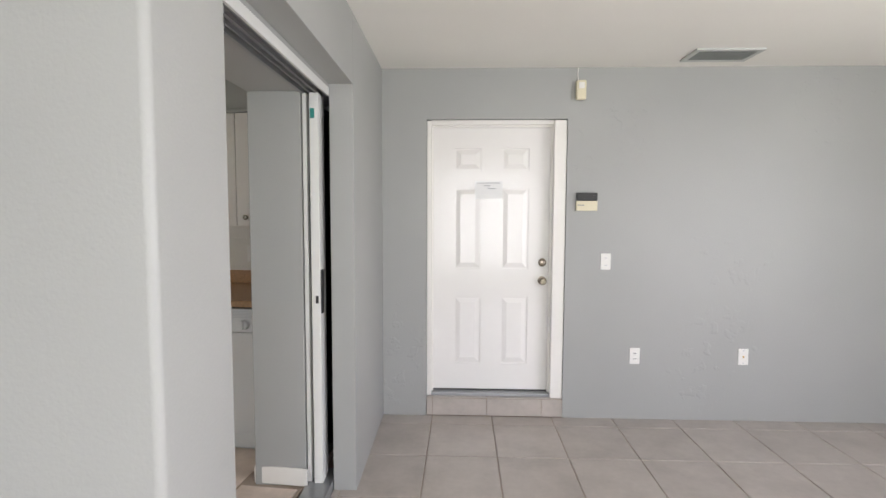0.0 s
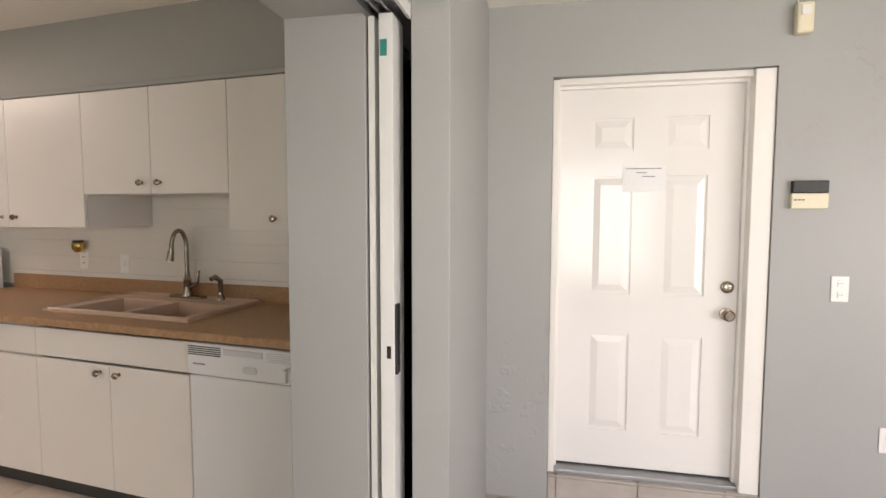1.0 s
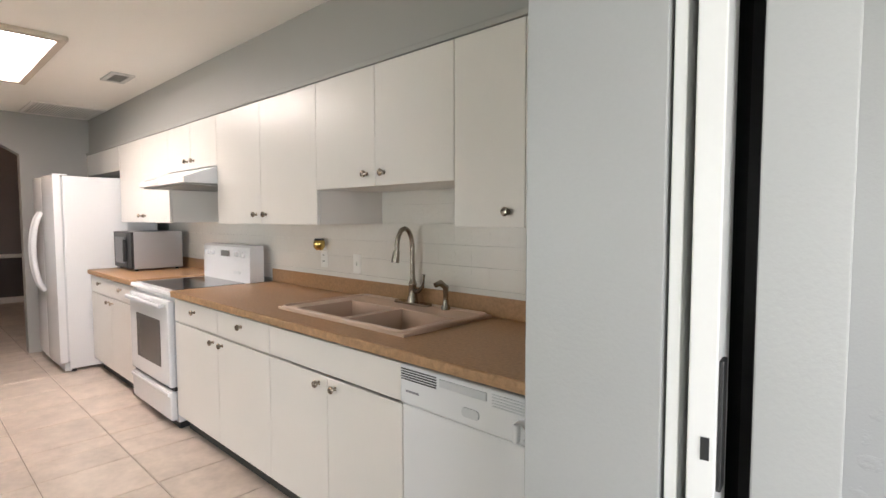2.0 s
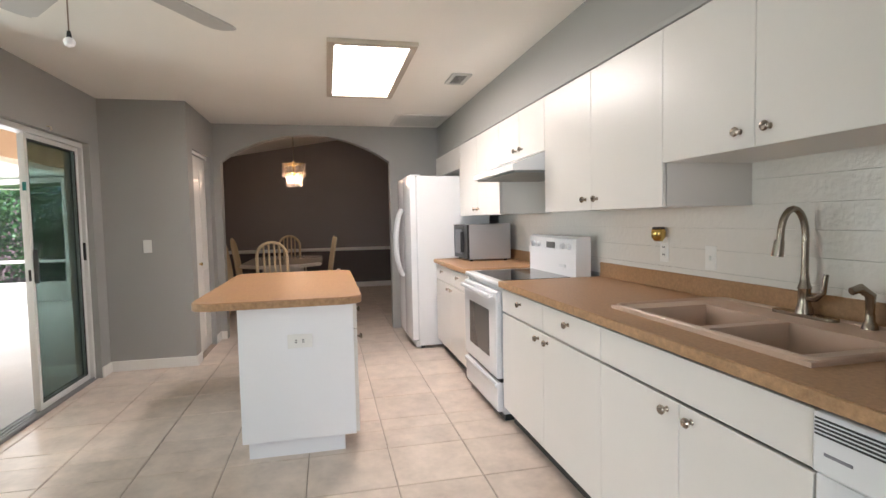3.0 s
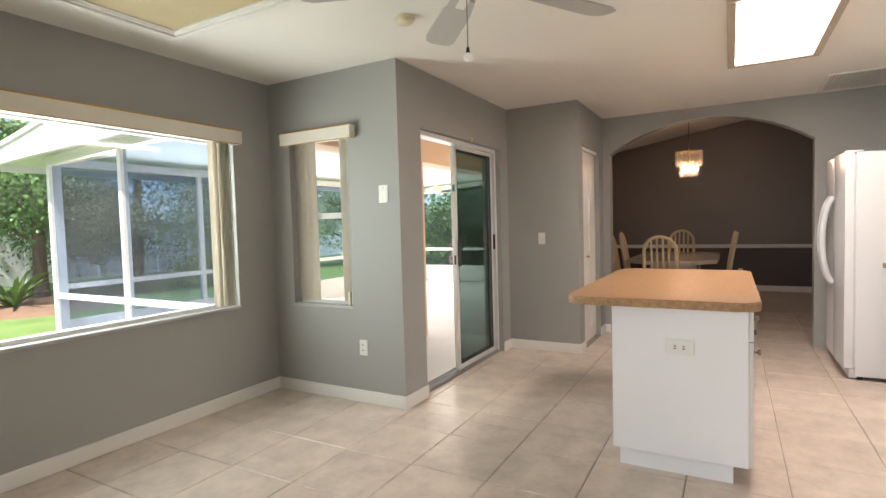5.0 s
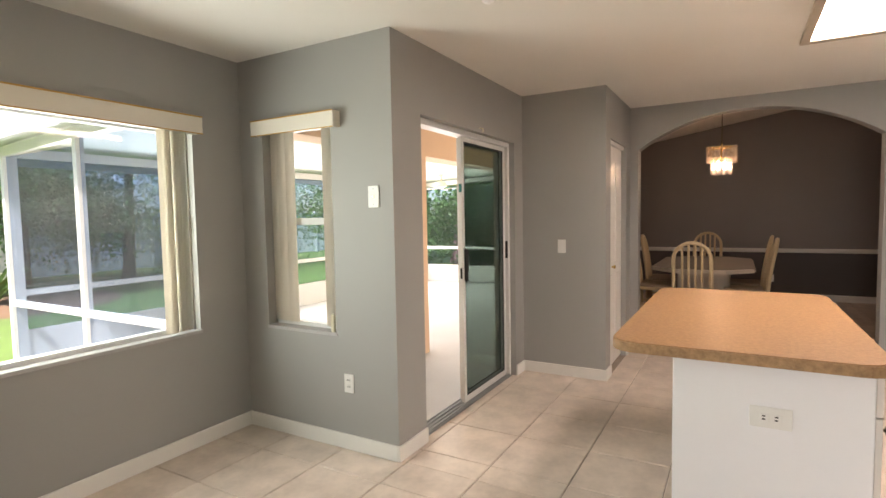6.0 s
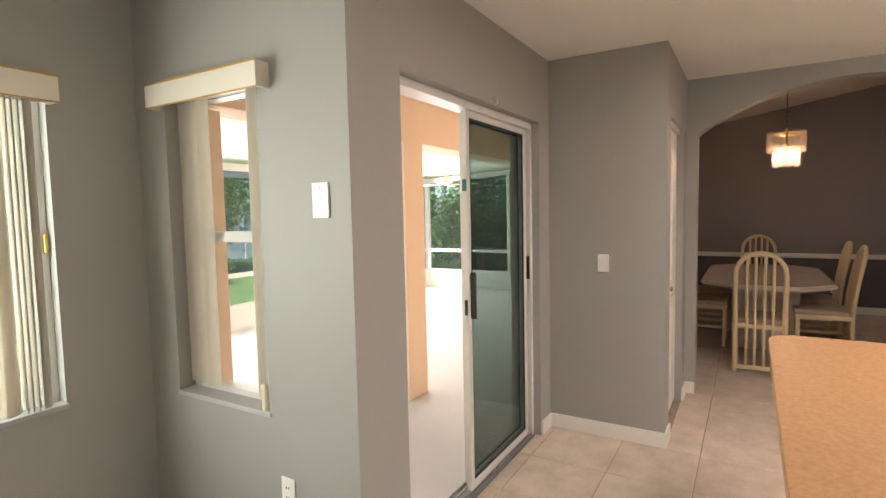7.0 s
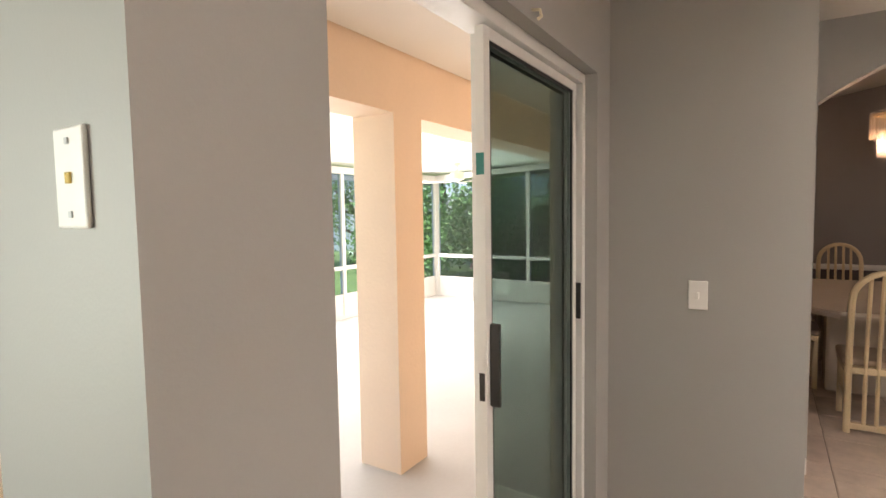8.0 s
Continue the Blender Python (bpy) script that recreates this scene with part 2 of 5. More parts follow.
def box(bm, x0, y0, z0, x1, y1, z1, bevel=0.0, seg=2):
    """Adds a box between two corners, with rounded edges if asked."""
    x0, x1, y0, y1, z0, z1 = min(x0, x1), max(x0, x1), min(y0, y1), max(y0, y1), min(z0, z1), max(z0, z1)
    r = bmesh.ops.create_cube(bm, size=1.0)
    for v in r["verts"]:
        v.co = Vector(((x0 + x1) / 2 + v.co.x * (x1 - x0), (y0 + y1) / 2 + v.co.y * (y1 - y0), (z0 + z1) / 2 + v.co.z * (z1 - z0)))
    if bevel:
        edges = {e for v in r["verts"] for e in v.link_edges}
        bmesh.ops.bevel(bm, geom=list(edges), offset=min(bevel, 0.45 * min(x1 - x0, y1 - y0, z1 - z0)), segments=seg, profile=0.5, affect='EDGES')
    return bm


def boxes(*rows, bevel=0.0):
    bm = bmesh.new()
    for r in rows:
        box(bm, *r, bevel=bevel)
    return bm


def rod(bm, p0, p1, r0, r1=None, seg=12):
    """Adds a tapered round bar from p0 to p1."""
    p0, p1 = Vector(p0), Vector(p1)
    d = p1 - p0
    m = Matrix.Translation((p0 + p1) / 2) @ d.to_track_quat('Z', 'Y').to_matrix().to_4x4()
    bmesh.ops.create_cone(bm, cap_ends=True, segments=seg, radius1=r0, radius2=r0 if r1 is None else r1, depth=d.length, matrix=m)
    return bm


def lathe(bm, profile, m, seg=20):
    """Turns (radius, height) pairs round the z axis of the pose m."""
    rings = []
    for r, h in profile:
        rings.append([bm.verts.new(m @ Vector((r * math.cos(2 * math.pi * i / seg), r * math.sin(2 * math.pi * i / seg), h))) for i in range(seg)])
    for a, b in zip(rings, rings[1:]):
        for i in range(seg):
            bm.faces.new((a[i], a[(i + 1) % seg], b[(i + 1) % seg], b[i]))
    bm.faces.new(rings[0])
    bm.faces.new(list(reversed(rings[-1])))
    return bm


def tube(bm, points, r, seg=10, radii=None):
    """Sweeps a round section along points."""
    pts = [Vector(p) for p in points]
    rings = []
    side = None
    for i, p in enumerate(pts):
        d = (pts[min(i + 1, len(pts) - 1)] - pts[max(i - 1, 0)]).normalized()
        if side is None:
            side = d.orthogonal().normalized()
        side = (side - d * side.dot(d)).normalized()
        up = d.cross(side)
        rr = radii[i] if radii else r
        rings.append([bm.verts.new(p + rr * (math.cos(2 * math.pi * k / seg) * side + math.sin(2 * math.pi * k / seg) * up)) for k in range(seg)])
    for a, b in zip(rings, rings[1:]):
        for k in range(seg):
            bm.faces.new((a[k], a[(k + 1) % seg], b[(k + 1) % seg], b[k]))
    bm.faces.new(rings[0])
    bm.faces.new(list(reversed(rings[-1])))
    return bm


def slab_of(bm, outline, axis, lo, hi):
    """Extrudes a 2D outline along x, y or z between lo and hi."""
    def at(p, v):
        return {"x": (v, p[0], p[1]), "y": (p[0], v, p[1]), "z": (p[0], p[1], v)}[axis]
    a = [bm.verts.new(at(p, lo)) for p in outline]
    b = [bm.verts.new(at(p, hi)) for p in outline]
    n = len(outline)
    bm.faces.new(a)
    bm.faces.new(list(reversed(b)))
    for i in range(n):
        bm.faces.new((a[i], b[i], b[(i + 1) % n], a[(i + 1) % n]))
    return bm


def rounded(x0, y0, x1, y1, r, seg=6):
    pts = []
    for cx, cy, a0 in ((x1 - r, y1 - r, 0), (x0 + r, y1 - r, 90), (x0 + r, y0 + r, 180), (x1 - r, y0 + r, 270)):
        for i in range(seg + 1):
            a = radians(a0 + 90 * i / seg)
            pts.append((cx + r * math.cos(a), cy + r * math.sin(a)))
    return pts


def ring(outer, inner, lo, hi, axis="z"):
    """Flat slab with a rectangular hole, as one closed mesh."""
    bm = bmesh.new()

    def four(r, v):
        pts = ((r[0], r[1]), (r[2], r[1]), (r[2], r[3]), (r[0], r[3]))
        return [bm.verts.new({"x": (v, *p), "y": (p[0], v, p[1]), "z": (*p, v)}[axis]) for p in pts]

    ot, it, ob, ib = four(outer, hi), four(inner, hi), four(outer, lo), four(inner, lo)
    for k in range(4):
        n = (k + 1) % 4
        bm.faces.new((ot[k], ot[n], it[n], it[k]))
        bm.faces.new((ob[k], ib[k], ib[n], ob[n]))
        bm.faces.new((ot[k], ob[k], ob[n], ot[n]))
        bm.faces.new((it[k], it[n], ib[n], ib[k]))
    return bm


def gate(u0, u1, a, b, top, high, lo, hi, axis):
    """Wall with a doorway that reaches the floor, as one closed mesh."""
    return slab_of(bmesh.new(), [(u0, -0.2), (a, -0.2), (a, top), (b, top), (b, -0.2), (u1, -0.2), (u1, high), (u0, high)], axis, lo, hi)


# ---- structure ----
CEIL = 2.48
SUNZ = -0.05

floor_kitchen = solid("floor_kitchen", boxes((-3.80, -0.9, -0.16, -0.42, 4.35, -0.006), (-5.80, 0.40, -0.16, -3.80, 4.35, -0.006), (-6.90, 1.06, -0.16, -5.80, 4.35, -0.006), (-11.3, 0.43, -0.16, -6.90, 5.3, -0.006)), M["grout"], "beige ceramic tiled floor with brown grout", "floor", "structure")
floor_sunroom = solid("floor_sunroom", boxes((-0.42, -2.3, -0.22, 4.3, 4.9, SUNZ - 0.006)), M["grout"], "grey-beige ceramic tiled sunroom floor", "floor", "structure")

solid("ceiling_kitchen", boxes((-7.03, -0.96, CEIL, -0.30, 4.3, CEIL + 0.12)), M["ceiling"], "flat white textured kitchen ceiling", "ceiling", "structure")
solid("ceiling_sunroom", boxes((-0.30, -2.3, CEIL, 4.3, 4.9, CEIL + 0.12)), M["ceiling"], "flat white sunroom ceiling", "ceiling", "structure")

# thick wall between sunroom and kitchen, in line with the sunroom
PK = pose(-0.285, 4.345, 0, 0, 0, 6.8)
part_wall = solid("wall_partition", boxes(
    (-0.54, -2.67, 2.075, -0.265, -1.115, CEIL), (-0.265, -2.67, 2.10, -0.125, -1.085, CEIL), (-0.125, -2.67, 2.12, 0, -1.08, CEIL),
    (-0.54, -1.115, -0.2, -0.265, 0.1, CEIL), (-0.265, -0.60, -0.2, -0.125, 0.1, CEIL), (-0.125, -1.08, -0.2, 0, 0.1, CEIL),
    (-0.265, -1.085, 2.10, -0.125, -0.60, CEIL), bevel=0.003), M["wall_sun"], "thick grey painted wall between sunroom and kitchen", "wall", "structure")
part_wall.matrix_basis = PK
pier = solid("wall_pier", slab_of(bmesh.new(), rounded(-0.54, -2.95, 0.032, -2.65, 0.018, 6), "z", -0.2, CEIL), M["wall_sun"], "grey painted pier beside the wide opening", "wall", "structure", smooth=True)
pier.matrix_basis = PK
south_part = solid("wall_partition_south", boxes((-0.54, -6.9, -0.2, -0.30, -2.95, CEIL)), M["wall_sun"], "grey painted recessed wall beyond the pier", "wall", "structure")
south_part.matrix_basis = PK
solid("wall_counter", boxes((-7.03, 4.22, -0.2, -0.30, 4.40, CEIL)), M["wall"], "grey painted wall behind the kitchen counter", "wall", "structure")
solid("soffit", boxes((-6.88, 3.80, 2.115, -0.66, 4.22, CEIL)), M["wall"], "grey painted soffit above the cabinets", "soffit", "structure")
solid("trim_soffit", boxes((-6.88, 3.765, 2.09, -0.66, 3.80, 2.115), bevel=0.004), M["wall"], "narrow grey painted strip under the soffit", "trim", "structure")
solid("wall_window", ring((-3.885, -0.2, -0.15, CEIL), (-3.36, 0.73, -1.36, 1.99), -0.96, -0.81, "y"), M["wall"], "grey painted wall with a wide window", "wall", "structure")
solid("wall_nook", ring((-0.81, -0.2, 0.26, CEIL), (-0.60, 0.71, -0.01, 2.03), -3.885, -3.722, "x"), M["wall"], "grey painted wall with a narrow window", "wall", "structure")
solid("wall_slider", gate(-5.90, -3.722, -5.56, -4.03, 2.05, CEIL, 0.26, 0.44, "y"), M["wall"], "grey painted wall with a sliding door opening", "wall", "structure")
solid("wall_switch", boxes((-5.90, 0.44, -0.2, -5.75, 1.175, CEIL)), M["wall"], "grey painted wall with a light switch", "wall", "structure")
solid("wall_closet", gate(-6.88, -5.90, -6.66, -5.93, 2.07, CEIL, 1.06, 1.175, "y"), M["wall"], "grey painted wall around the closet door", "wall", "structure")
solid("wall_closet_end", boxes((-6.88, 0.44, -0.2, -6.80, 1.06, CEIL)), M["wall"], "plain wall inside the closet", "wall", "structure")


def arch_wall():
    bm = bmesh.new()
    y0, y1, z0, rise = 1.25, 3.19, 2.055, 0.315
    c, h = (y0 + y1) / 2, (y1 - y0) / 2
    rad = (h * h + rise * rise) / (2 * rise)
    box(bm, -7.03, 0.44, -0.2, -6.88, y0, CEIL)
    box(bm, -7.03, y1, -0.2, -6.88, 4.22, CEIL)
    n = 24
    for i in range(n):
        a, b = y0 + (y1 - y0) * i / n, y0 + (y1 - y0) * (i + 1) / n
        za, zb = (z0 + rise - rad + math.sqrt(rad * rad - (v - c) ** 2) for v in (a, b))
        slab_of(bm, [(a, za), (b, zb), (b, CEIL), (a, CEIL)], "x", -7.03, -6.88)
    bmesh.ops.remove_doubles(bm, verts=bm.verts, dist=0.0005)
    solid("wall_arch", bm, M["wall"], "grey painted wall with a shallow arched opening", "wall", "structure")


arch_wall()

# dining room shell with a ceiling that rises to one side
solid("wall_dining_back", boxes((-11.35, 0.27, 0.75, -11.2, 5.4, 3.6)), M["dining"], "dark taupe painted dining room wall", "wall", "structure")
solid("wall_dining_back_lower", boxes((-11.35, 0.27, -0.2, -11.197, 5.4, 0.75)), M["dining_low"], "darker taupe lower part of the dining room wall", "wall", "structure")
solid("wall_dining_left", boxes((-11.2, 0.27, -0.2, -6.89, 0.43, 3.6)), M["dining"], "dark taupe painted dining room side wall", "wall", "structure")
solid("wall_dining_right", boxes((-11.2, 5.2, -0.2, -6.9, 5.4, 3.6), (-7.03, 4.30, -0.2, -6.88, 5.2, 3.6)), M["dining"], "dark taupe painted dining room side wall", "wall", "structure")
solid("ceiling_dining", slab_of(bmesh.new(), [(0.27, 2.5605), (5.4, 3.43), (5.4, 3.60), (0.27, 2.7305)], "x", -11.35, -7.03), M["ceiling"], "sloping white dining room ceiling", "ceiling", "structure")
solid("wall_dining_gable", slab_of(bmesh.new(), [(0.43, CEIL), (4.3, CEIL), (4.3, 3.5), (0.43, 2.7)], "x", -7.03, -6.98), M["ceiling"], "plain wall above the arch", "wall", "structure")
solid("trim_chair_rail", boxes((-11.2, 0.43, 0.75, -11.165, 5.2, 0.815), (-11.2, 0.43, 0.765, -11.155, 5.2, 0.80), bevel=0.006), M["trim"], "white moulded chair rail", "trim", "structure")
solid("baseboard_dining", boxes((-11.2, 0.43, 0.0, -11.18, 5.2, 0.10), bevel=0.004), M["trim"], "white dining room baseboard", "baseboard", "structure")

# baseboards
BB = [(-3.735, -0.81, -0.76, -0.795, 0), (-3.722, -0.795, -3.707, 0.44, 1), (-4.03, 0.44, -3.707, 0.455, 0), (-5.75, 0.44, -5.56, 0.455, 0),
      (-5.75, 0.455, -5.735, 1.19, 1), (-5.93, 1.175, -5.75, 1.19, 0), (-6.88, 1.175, -6.66, 1.19, 0), (-6.88, 1.19, -6.865, 1.25, 1), (-0.70, 3.178, -0.40, 3.193, 0)]
for x0, y0, x1, y1, _ in BB:
    solid("baseboard", boxes((x0, y0, 0.0, x1, y1, 0.095), bevel=0.005), M["trim"], "white painted baseboard", "baseboard", "structure", at=(x0, y0, 0))

# sunroom outer walls with wide daylight openings
solid("wall_sunroom_east", boxes((4.2, -2.3, -0.2, 4.35, 4.9, 0.4), (4.2, -2.3, 2.2, 4.35, 4.9, CEIL), (4.2, 3.3, 0.4, 4.35, 4.9, 2.2), (4.2, -2.3, 0.4, 4.35, -0.5, 2.2)), M["wall_sun"], "grey painted wall with a wide window", "wall", "structure")
solid("wall_sunroom_south", boxes((-0.5, -2.3, -0.2, 0.5, -2.15, CEIL), (3.6, -2.3, -0.2, 4.2, -2.15, CEIL), (0.5, -2.3, 2.25, 3.6, -2.15, CEIL)), M["wall_sun"], "grey painted wall with a wide opening", "wall", "structure")

# end wall of the sunroom, slightly out of square, with the recessed door
SK = pose(0.002, 4.360, 0, 0, 0, 6.0)


def skewed(ob):
    ob.matrix_basis = SK @ ob.matrix_basis
    return ob


skewed(solid("wall_door", boxes((-0.45, 0, -0.2, 0.035, 0.2, CEIL), (1.04, 0, -0.2, 4.5, 0.2, CEIL), (0.035, 0, 2.125, 1.04, 0.2, CEIL), (0.035, 0.17, -0.2, 1.04, 0.2, 2.125)), M["wall_patch"], "grey painted wall with patched plaster", "wall", "structure"))

# ---- kitchen cabinets ----


def knob(parent, x, y, z, facing=-1, axis="y"):
    """Round nickel knob standing off a door."""
    bm = bmesh.new()
    rx = 90 if facing < 0 else -90
    m = pose(x, y, z, rx, 0, 0) if axis == "y" else pose(x, y, z, 0, 90, 0)
    lathe(bm, [(0.010, 0.0), (0.007, 0.004), (0.006, 0.014), (0.015, 0.018), (0.017, 0.024), (0.013, 0.030), (0.004, 0.032)], m, 16)
    return part("knob", bm, M["nickel"], parent, "brushed nickel knob", smooth=True)


def door_panel(name, parent, x0, x1, z0, z1, y, thick=0.018, label=""):
    return part(name, box(bmesh.new(), x0 + 0.0015, y, z0 + 0.0015, x1 - 0.0015, y + thick, z1 - 0.0015, 0.003), M["cabinet"], parent, label)


def base_cabinet(x0, x1, cols, drawers, knobs, label, high=0.888):
    """Floor unit: carcass, toe kick, drawer fronts and doors."""
    y = 3.505
    c = thing("base_cabinet", ((x0 + x1) / 2, 3.83, 0), label, "cabinet", "base cabinets along the counter")
    part("body", boxes((x0, y + 0.022, 0.105, x1, 4.215, high)), M["cabinet_side"], c)
    # recess shade under the doors is painted by the near-black colour
    part("toe_kick", boxes((x0, y + 0.07, 0.0, x1, y + 0.085, 0.105)), M["gap"], c, "brown toe kick with its shade put into the colour")
    for a, b in zip(cols, cols[1:]):
        if drawers:
            d = door_panel("drawer", c, a, b, 0.738, 0.882, y)
            knob(d, (a + b) / 2, y, 0.83)
        w = door_panel("door", c, a, b, 0.11, 0.73, y)
        for k in knobs:
            if a < k < b:
                knob(w, k, y, 0.69)
    if not drawers:
        door_panel("false_front", c, x0, x1, 0.738, 0.882, y)
    return c


def wall_cabinet(x0, x1, z0, z1, cols, knobs, label, y=3.77, kz=0.055):
    c = thing("wall_cabinet", ((x0 + x1) / 2, 4.0, z0), label, "cabinet", "wall cabinets above the counter")
    part("body", boxes((x0, y + 0.021, z0, x1, 4.215, z1)), M["cabinet"], c)
    for a, b in zip(cols, cols[1:]):
        w = door_panel("door", c, a, b, z0 - 0.004, z1, y)
        for k in knobs:
            if a < k < b:
                knob(w, k, y, z0 + kz)
    return c


base_cabinet(-3.64, -2.41, (-3.64, -3.0, -2.41), True, (-3.06, -2.94), "white flat-fronted base cabinet with two drawers and two doors")
base_cabinet(-2.41, -1.445, (-2.41, -1.92, -1.445), False, (-1.98, -1.86), "white flat-fronted sink base cabinet with two doors", 0.66)
base_cabinet(-5.70, -4.48, (-5.70, -5.09, -4.48), True, (-5.15, -5.03), "white base cabinet beside the fridge with two drawers")
wall_cabinet(-6.86, -5.72, 1.86, 2.088, (-6.86, -6.29, -5.72), (), "short white wall cabinet above the fridge")
wall_cabinet(-5.70, -4.44, 1.37, 2.088, (-5.70, -5.07, -4.44), (-5.13, -5.01), "white two-door wall cabinet above the microwave")
wall_cabinet(-4.44, -3.56, 1.76, 2.088, (-4.44, -4.0, -3.56), (-4.06, -3.94), "short white two-door wall cabinet above the range hood")
wall_cabinet(-3.56, -2.38, 1.37, 2.088, (-3.56, -2.97, -2.38), (-3.03, -2.91), "white two-door wall cabinet with nickel knobs")
wall_cabinet(-2.38, -1.43, 1.55, 2.088, (-2.38, -1.91, -1.43), (-1.97, -1.85), "shorter white two-door wall cabinet above the sink")
wall_cabinet(-1.43, -0.70, 1.37, 2.088, (-1.43, -1.10, -0.70), (-1.17, -1.03), "white two-door wall cabinet at the end of the counter")

# ---- worktops ----


def worktop(name, x0, x1, label, cut=None):
    w = thing(name, ((x0 + x1) / 2, 3.83, 0.898), label, "worktop")
    bm = ring((x0, 3.485, x1, 4.215), cut, 0.898, 0.935) if cut else box(bmesh.new(), x0, 3.485, 0.898, x1, 4.215, 0.935, 0.006)
    part("top", bm, M["counter"], w)
    part("front_edge", box(bmesh.new(), x0, 3.478, 0.897, x1, 3.487, 0.934, 0.004), M["counter_edge"], w, "worn tan edge strip")
    part("upstand", box(bmesh.new(), x0, 4.195, 0.935, x1, 4.215, 1.03, 0.004), M["counter"], w)


worktop("worktop", -3.64, -0.70, "tan mottled laminate worktop with upstand", (-2.405, 3.665, -1.60, 4.13))
worktop("worktop", -5.70, -4.48, "tan laminate worktop under the microwave")


def sink():
    """Drop-in double bowl sink with tap and side spray."""
    s = thing("kitchen_sink", (-2.05, 3.9, 0.935), "almond double-bowl drop-in kitchen sink", "sink")
    x0, y0, x1, y1, z = -2.52, 3.62, -1.56, 4.18, 0.948
    bm = bmesh.new()
    bowls = [(-2.40, 3.67, -2.03, 4.0), (-1.99, 3.67, -1.63, 4.0)]
    zb = 0.735
    xs = [x0, -2.40, -2.03, -1.99, -1.63, x1]
    for i in range(5):
        if i in (1, 3):
            box(bm, xs[i], y0, z - 0.02, xs[i + 1], 3.67, z)
            box(bm, xs[i], 4.0, z - 0.02, xs[i + 1], y1, z)
        else:
            box(bm, xs[i], y0, z - 0.02, xs[i + 1], y1, z)
    part("rim", bm, M["sink"], s)
    for bx0, by0, bx1, by1 in bowls:
        bm = bmesh.new()
        t = 0.012
        top = [(bx0, by0), (bx1, by0), (bx1, by1), (bx0, by1)]
        g = 0.03
        low = [(bx0 + g, by0 + g), (bx1 - g, by0 + g), (bx1 - g, by1 - g), (bx0 + g, by1 - g)]
        a = [bm.verts.new((*p, z - 0.006)) for p in top]
        b = [bm.verts.new((*p, zb)) for p in low]
        for i in range(4):
            bm.faces.new((a[i], a[(i + 1) % 4], b[(i + 1) % 4], b[i]))
        bm.faces.new(list(reversed(b)))
        bowl = part("bowl", bm, M["sink"], s)
        part("drain", rod(bmesh.new(), ((bx0 + bx1) / 2, 3.84, zb), ((bx0 + bx1) / 2, 3.84, zb + 0.006), 0.04), M["chrome"], bowl)
    rim = bmesh.new()
    tube(rim, [(x, y, z) for x, y in rounded(x0 + 0.008, y0 + 0.008, x1 - 0.008, y1 - 0.008, 0.05, 4)] + [(x1 - 0.008, y1 - 0.058, z)], 0.010, 8)
    part("rolled_edge", rim, M["sink"], s, smooth=True)


def tap():
    f = thing("kitchen_tap", (-2.06, 4.14, 0.948), "brushed nickel gooseneck kitchen tap with side lever", "tap")
    x, y, z = -2.06, 4.14, 0.948
    part("base_plate", slab_of(bmesh.new(), rounded(x - 0.13, y - 0.028, x + 0.13, y + 0.028, 0.026), "z", z, z + 0.012), M["nickel"], f, smooth=True)
    part("body", lathe(bmesh.new(), [(0.030, 0.01), (0.028, 0.03), (0.022, 0.05), (0.021, 0.10), (0.024, 0.105), (0.016, 0.13), (0.013, 0.16)], pose(x, y, z), 18), M["nickel"], f, smooth=True)
    pts = [(x, y, z + 0.15), (x, y, z + 0.30)]
    for i in range(11):
        a = radians(180 * i / 10)
        pts.append((x - 0.02 * (1 - math.cos(a)) / 2, y - 0.045 * (1 - math.cos(a)), z + 0.30 + 0.10 * math.sin(a)))
    pts.append((x - 0.02, y - 0.093, z + 0.27))
    part("spout", tube(bmesh.new(), pts, 0.0125, 12), M["nickel"], f, smooth=True)
    part("spout_tip", rod(bmesh.new(), (x - 0.02, y - 0.094, z + 0.285), (x - 0.024, y - 0.100, z + 0.225), 0.017, 0.021, 16), M["nickel"], f, smooth=True)
    lev = part("lever", tube(bmesh.new(), [(x + 0.015, y, z + 0.07), (x + 0.055, y - 0.01, z + 0.075), (x + 0.085, y - 0.01, z + 0.10), (x + 0.09, y - 0.005, z + 0.165)], 0.008, 10, [0.014, 0.012, 0.009, 0.008]), M["nickel"], f, smooth=True)
    s = thing("side_spray", (-1.82, 4.14, 0.948), "brushed nickel side spray on the sink rim", "tap")
    x = -1.82
    part("holder", lathe(bmesh.new(), [(0.024, 0.0), (0.022, 0.012), (0.014, 0.03), (0.014, 0.05)], pose(x, y, z), 16), M["nickel"], s, smooth=True)
    part("handle", tube(bmesh.new(), [(x, y, z + 0.05), (x, y, z + 0.11), (x - 0.01, y - 0.03, z + 0.135), (x - 0.015, y - 0.06, z + 0.125)], 0.012, 10, [0.012, 0.016, 0.016, 0.013]), M["nickel"], s, smooth=True)


sink()
tap()

# ---- dishwasher ----


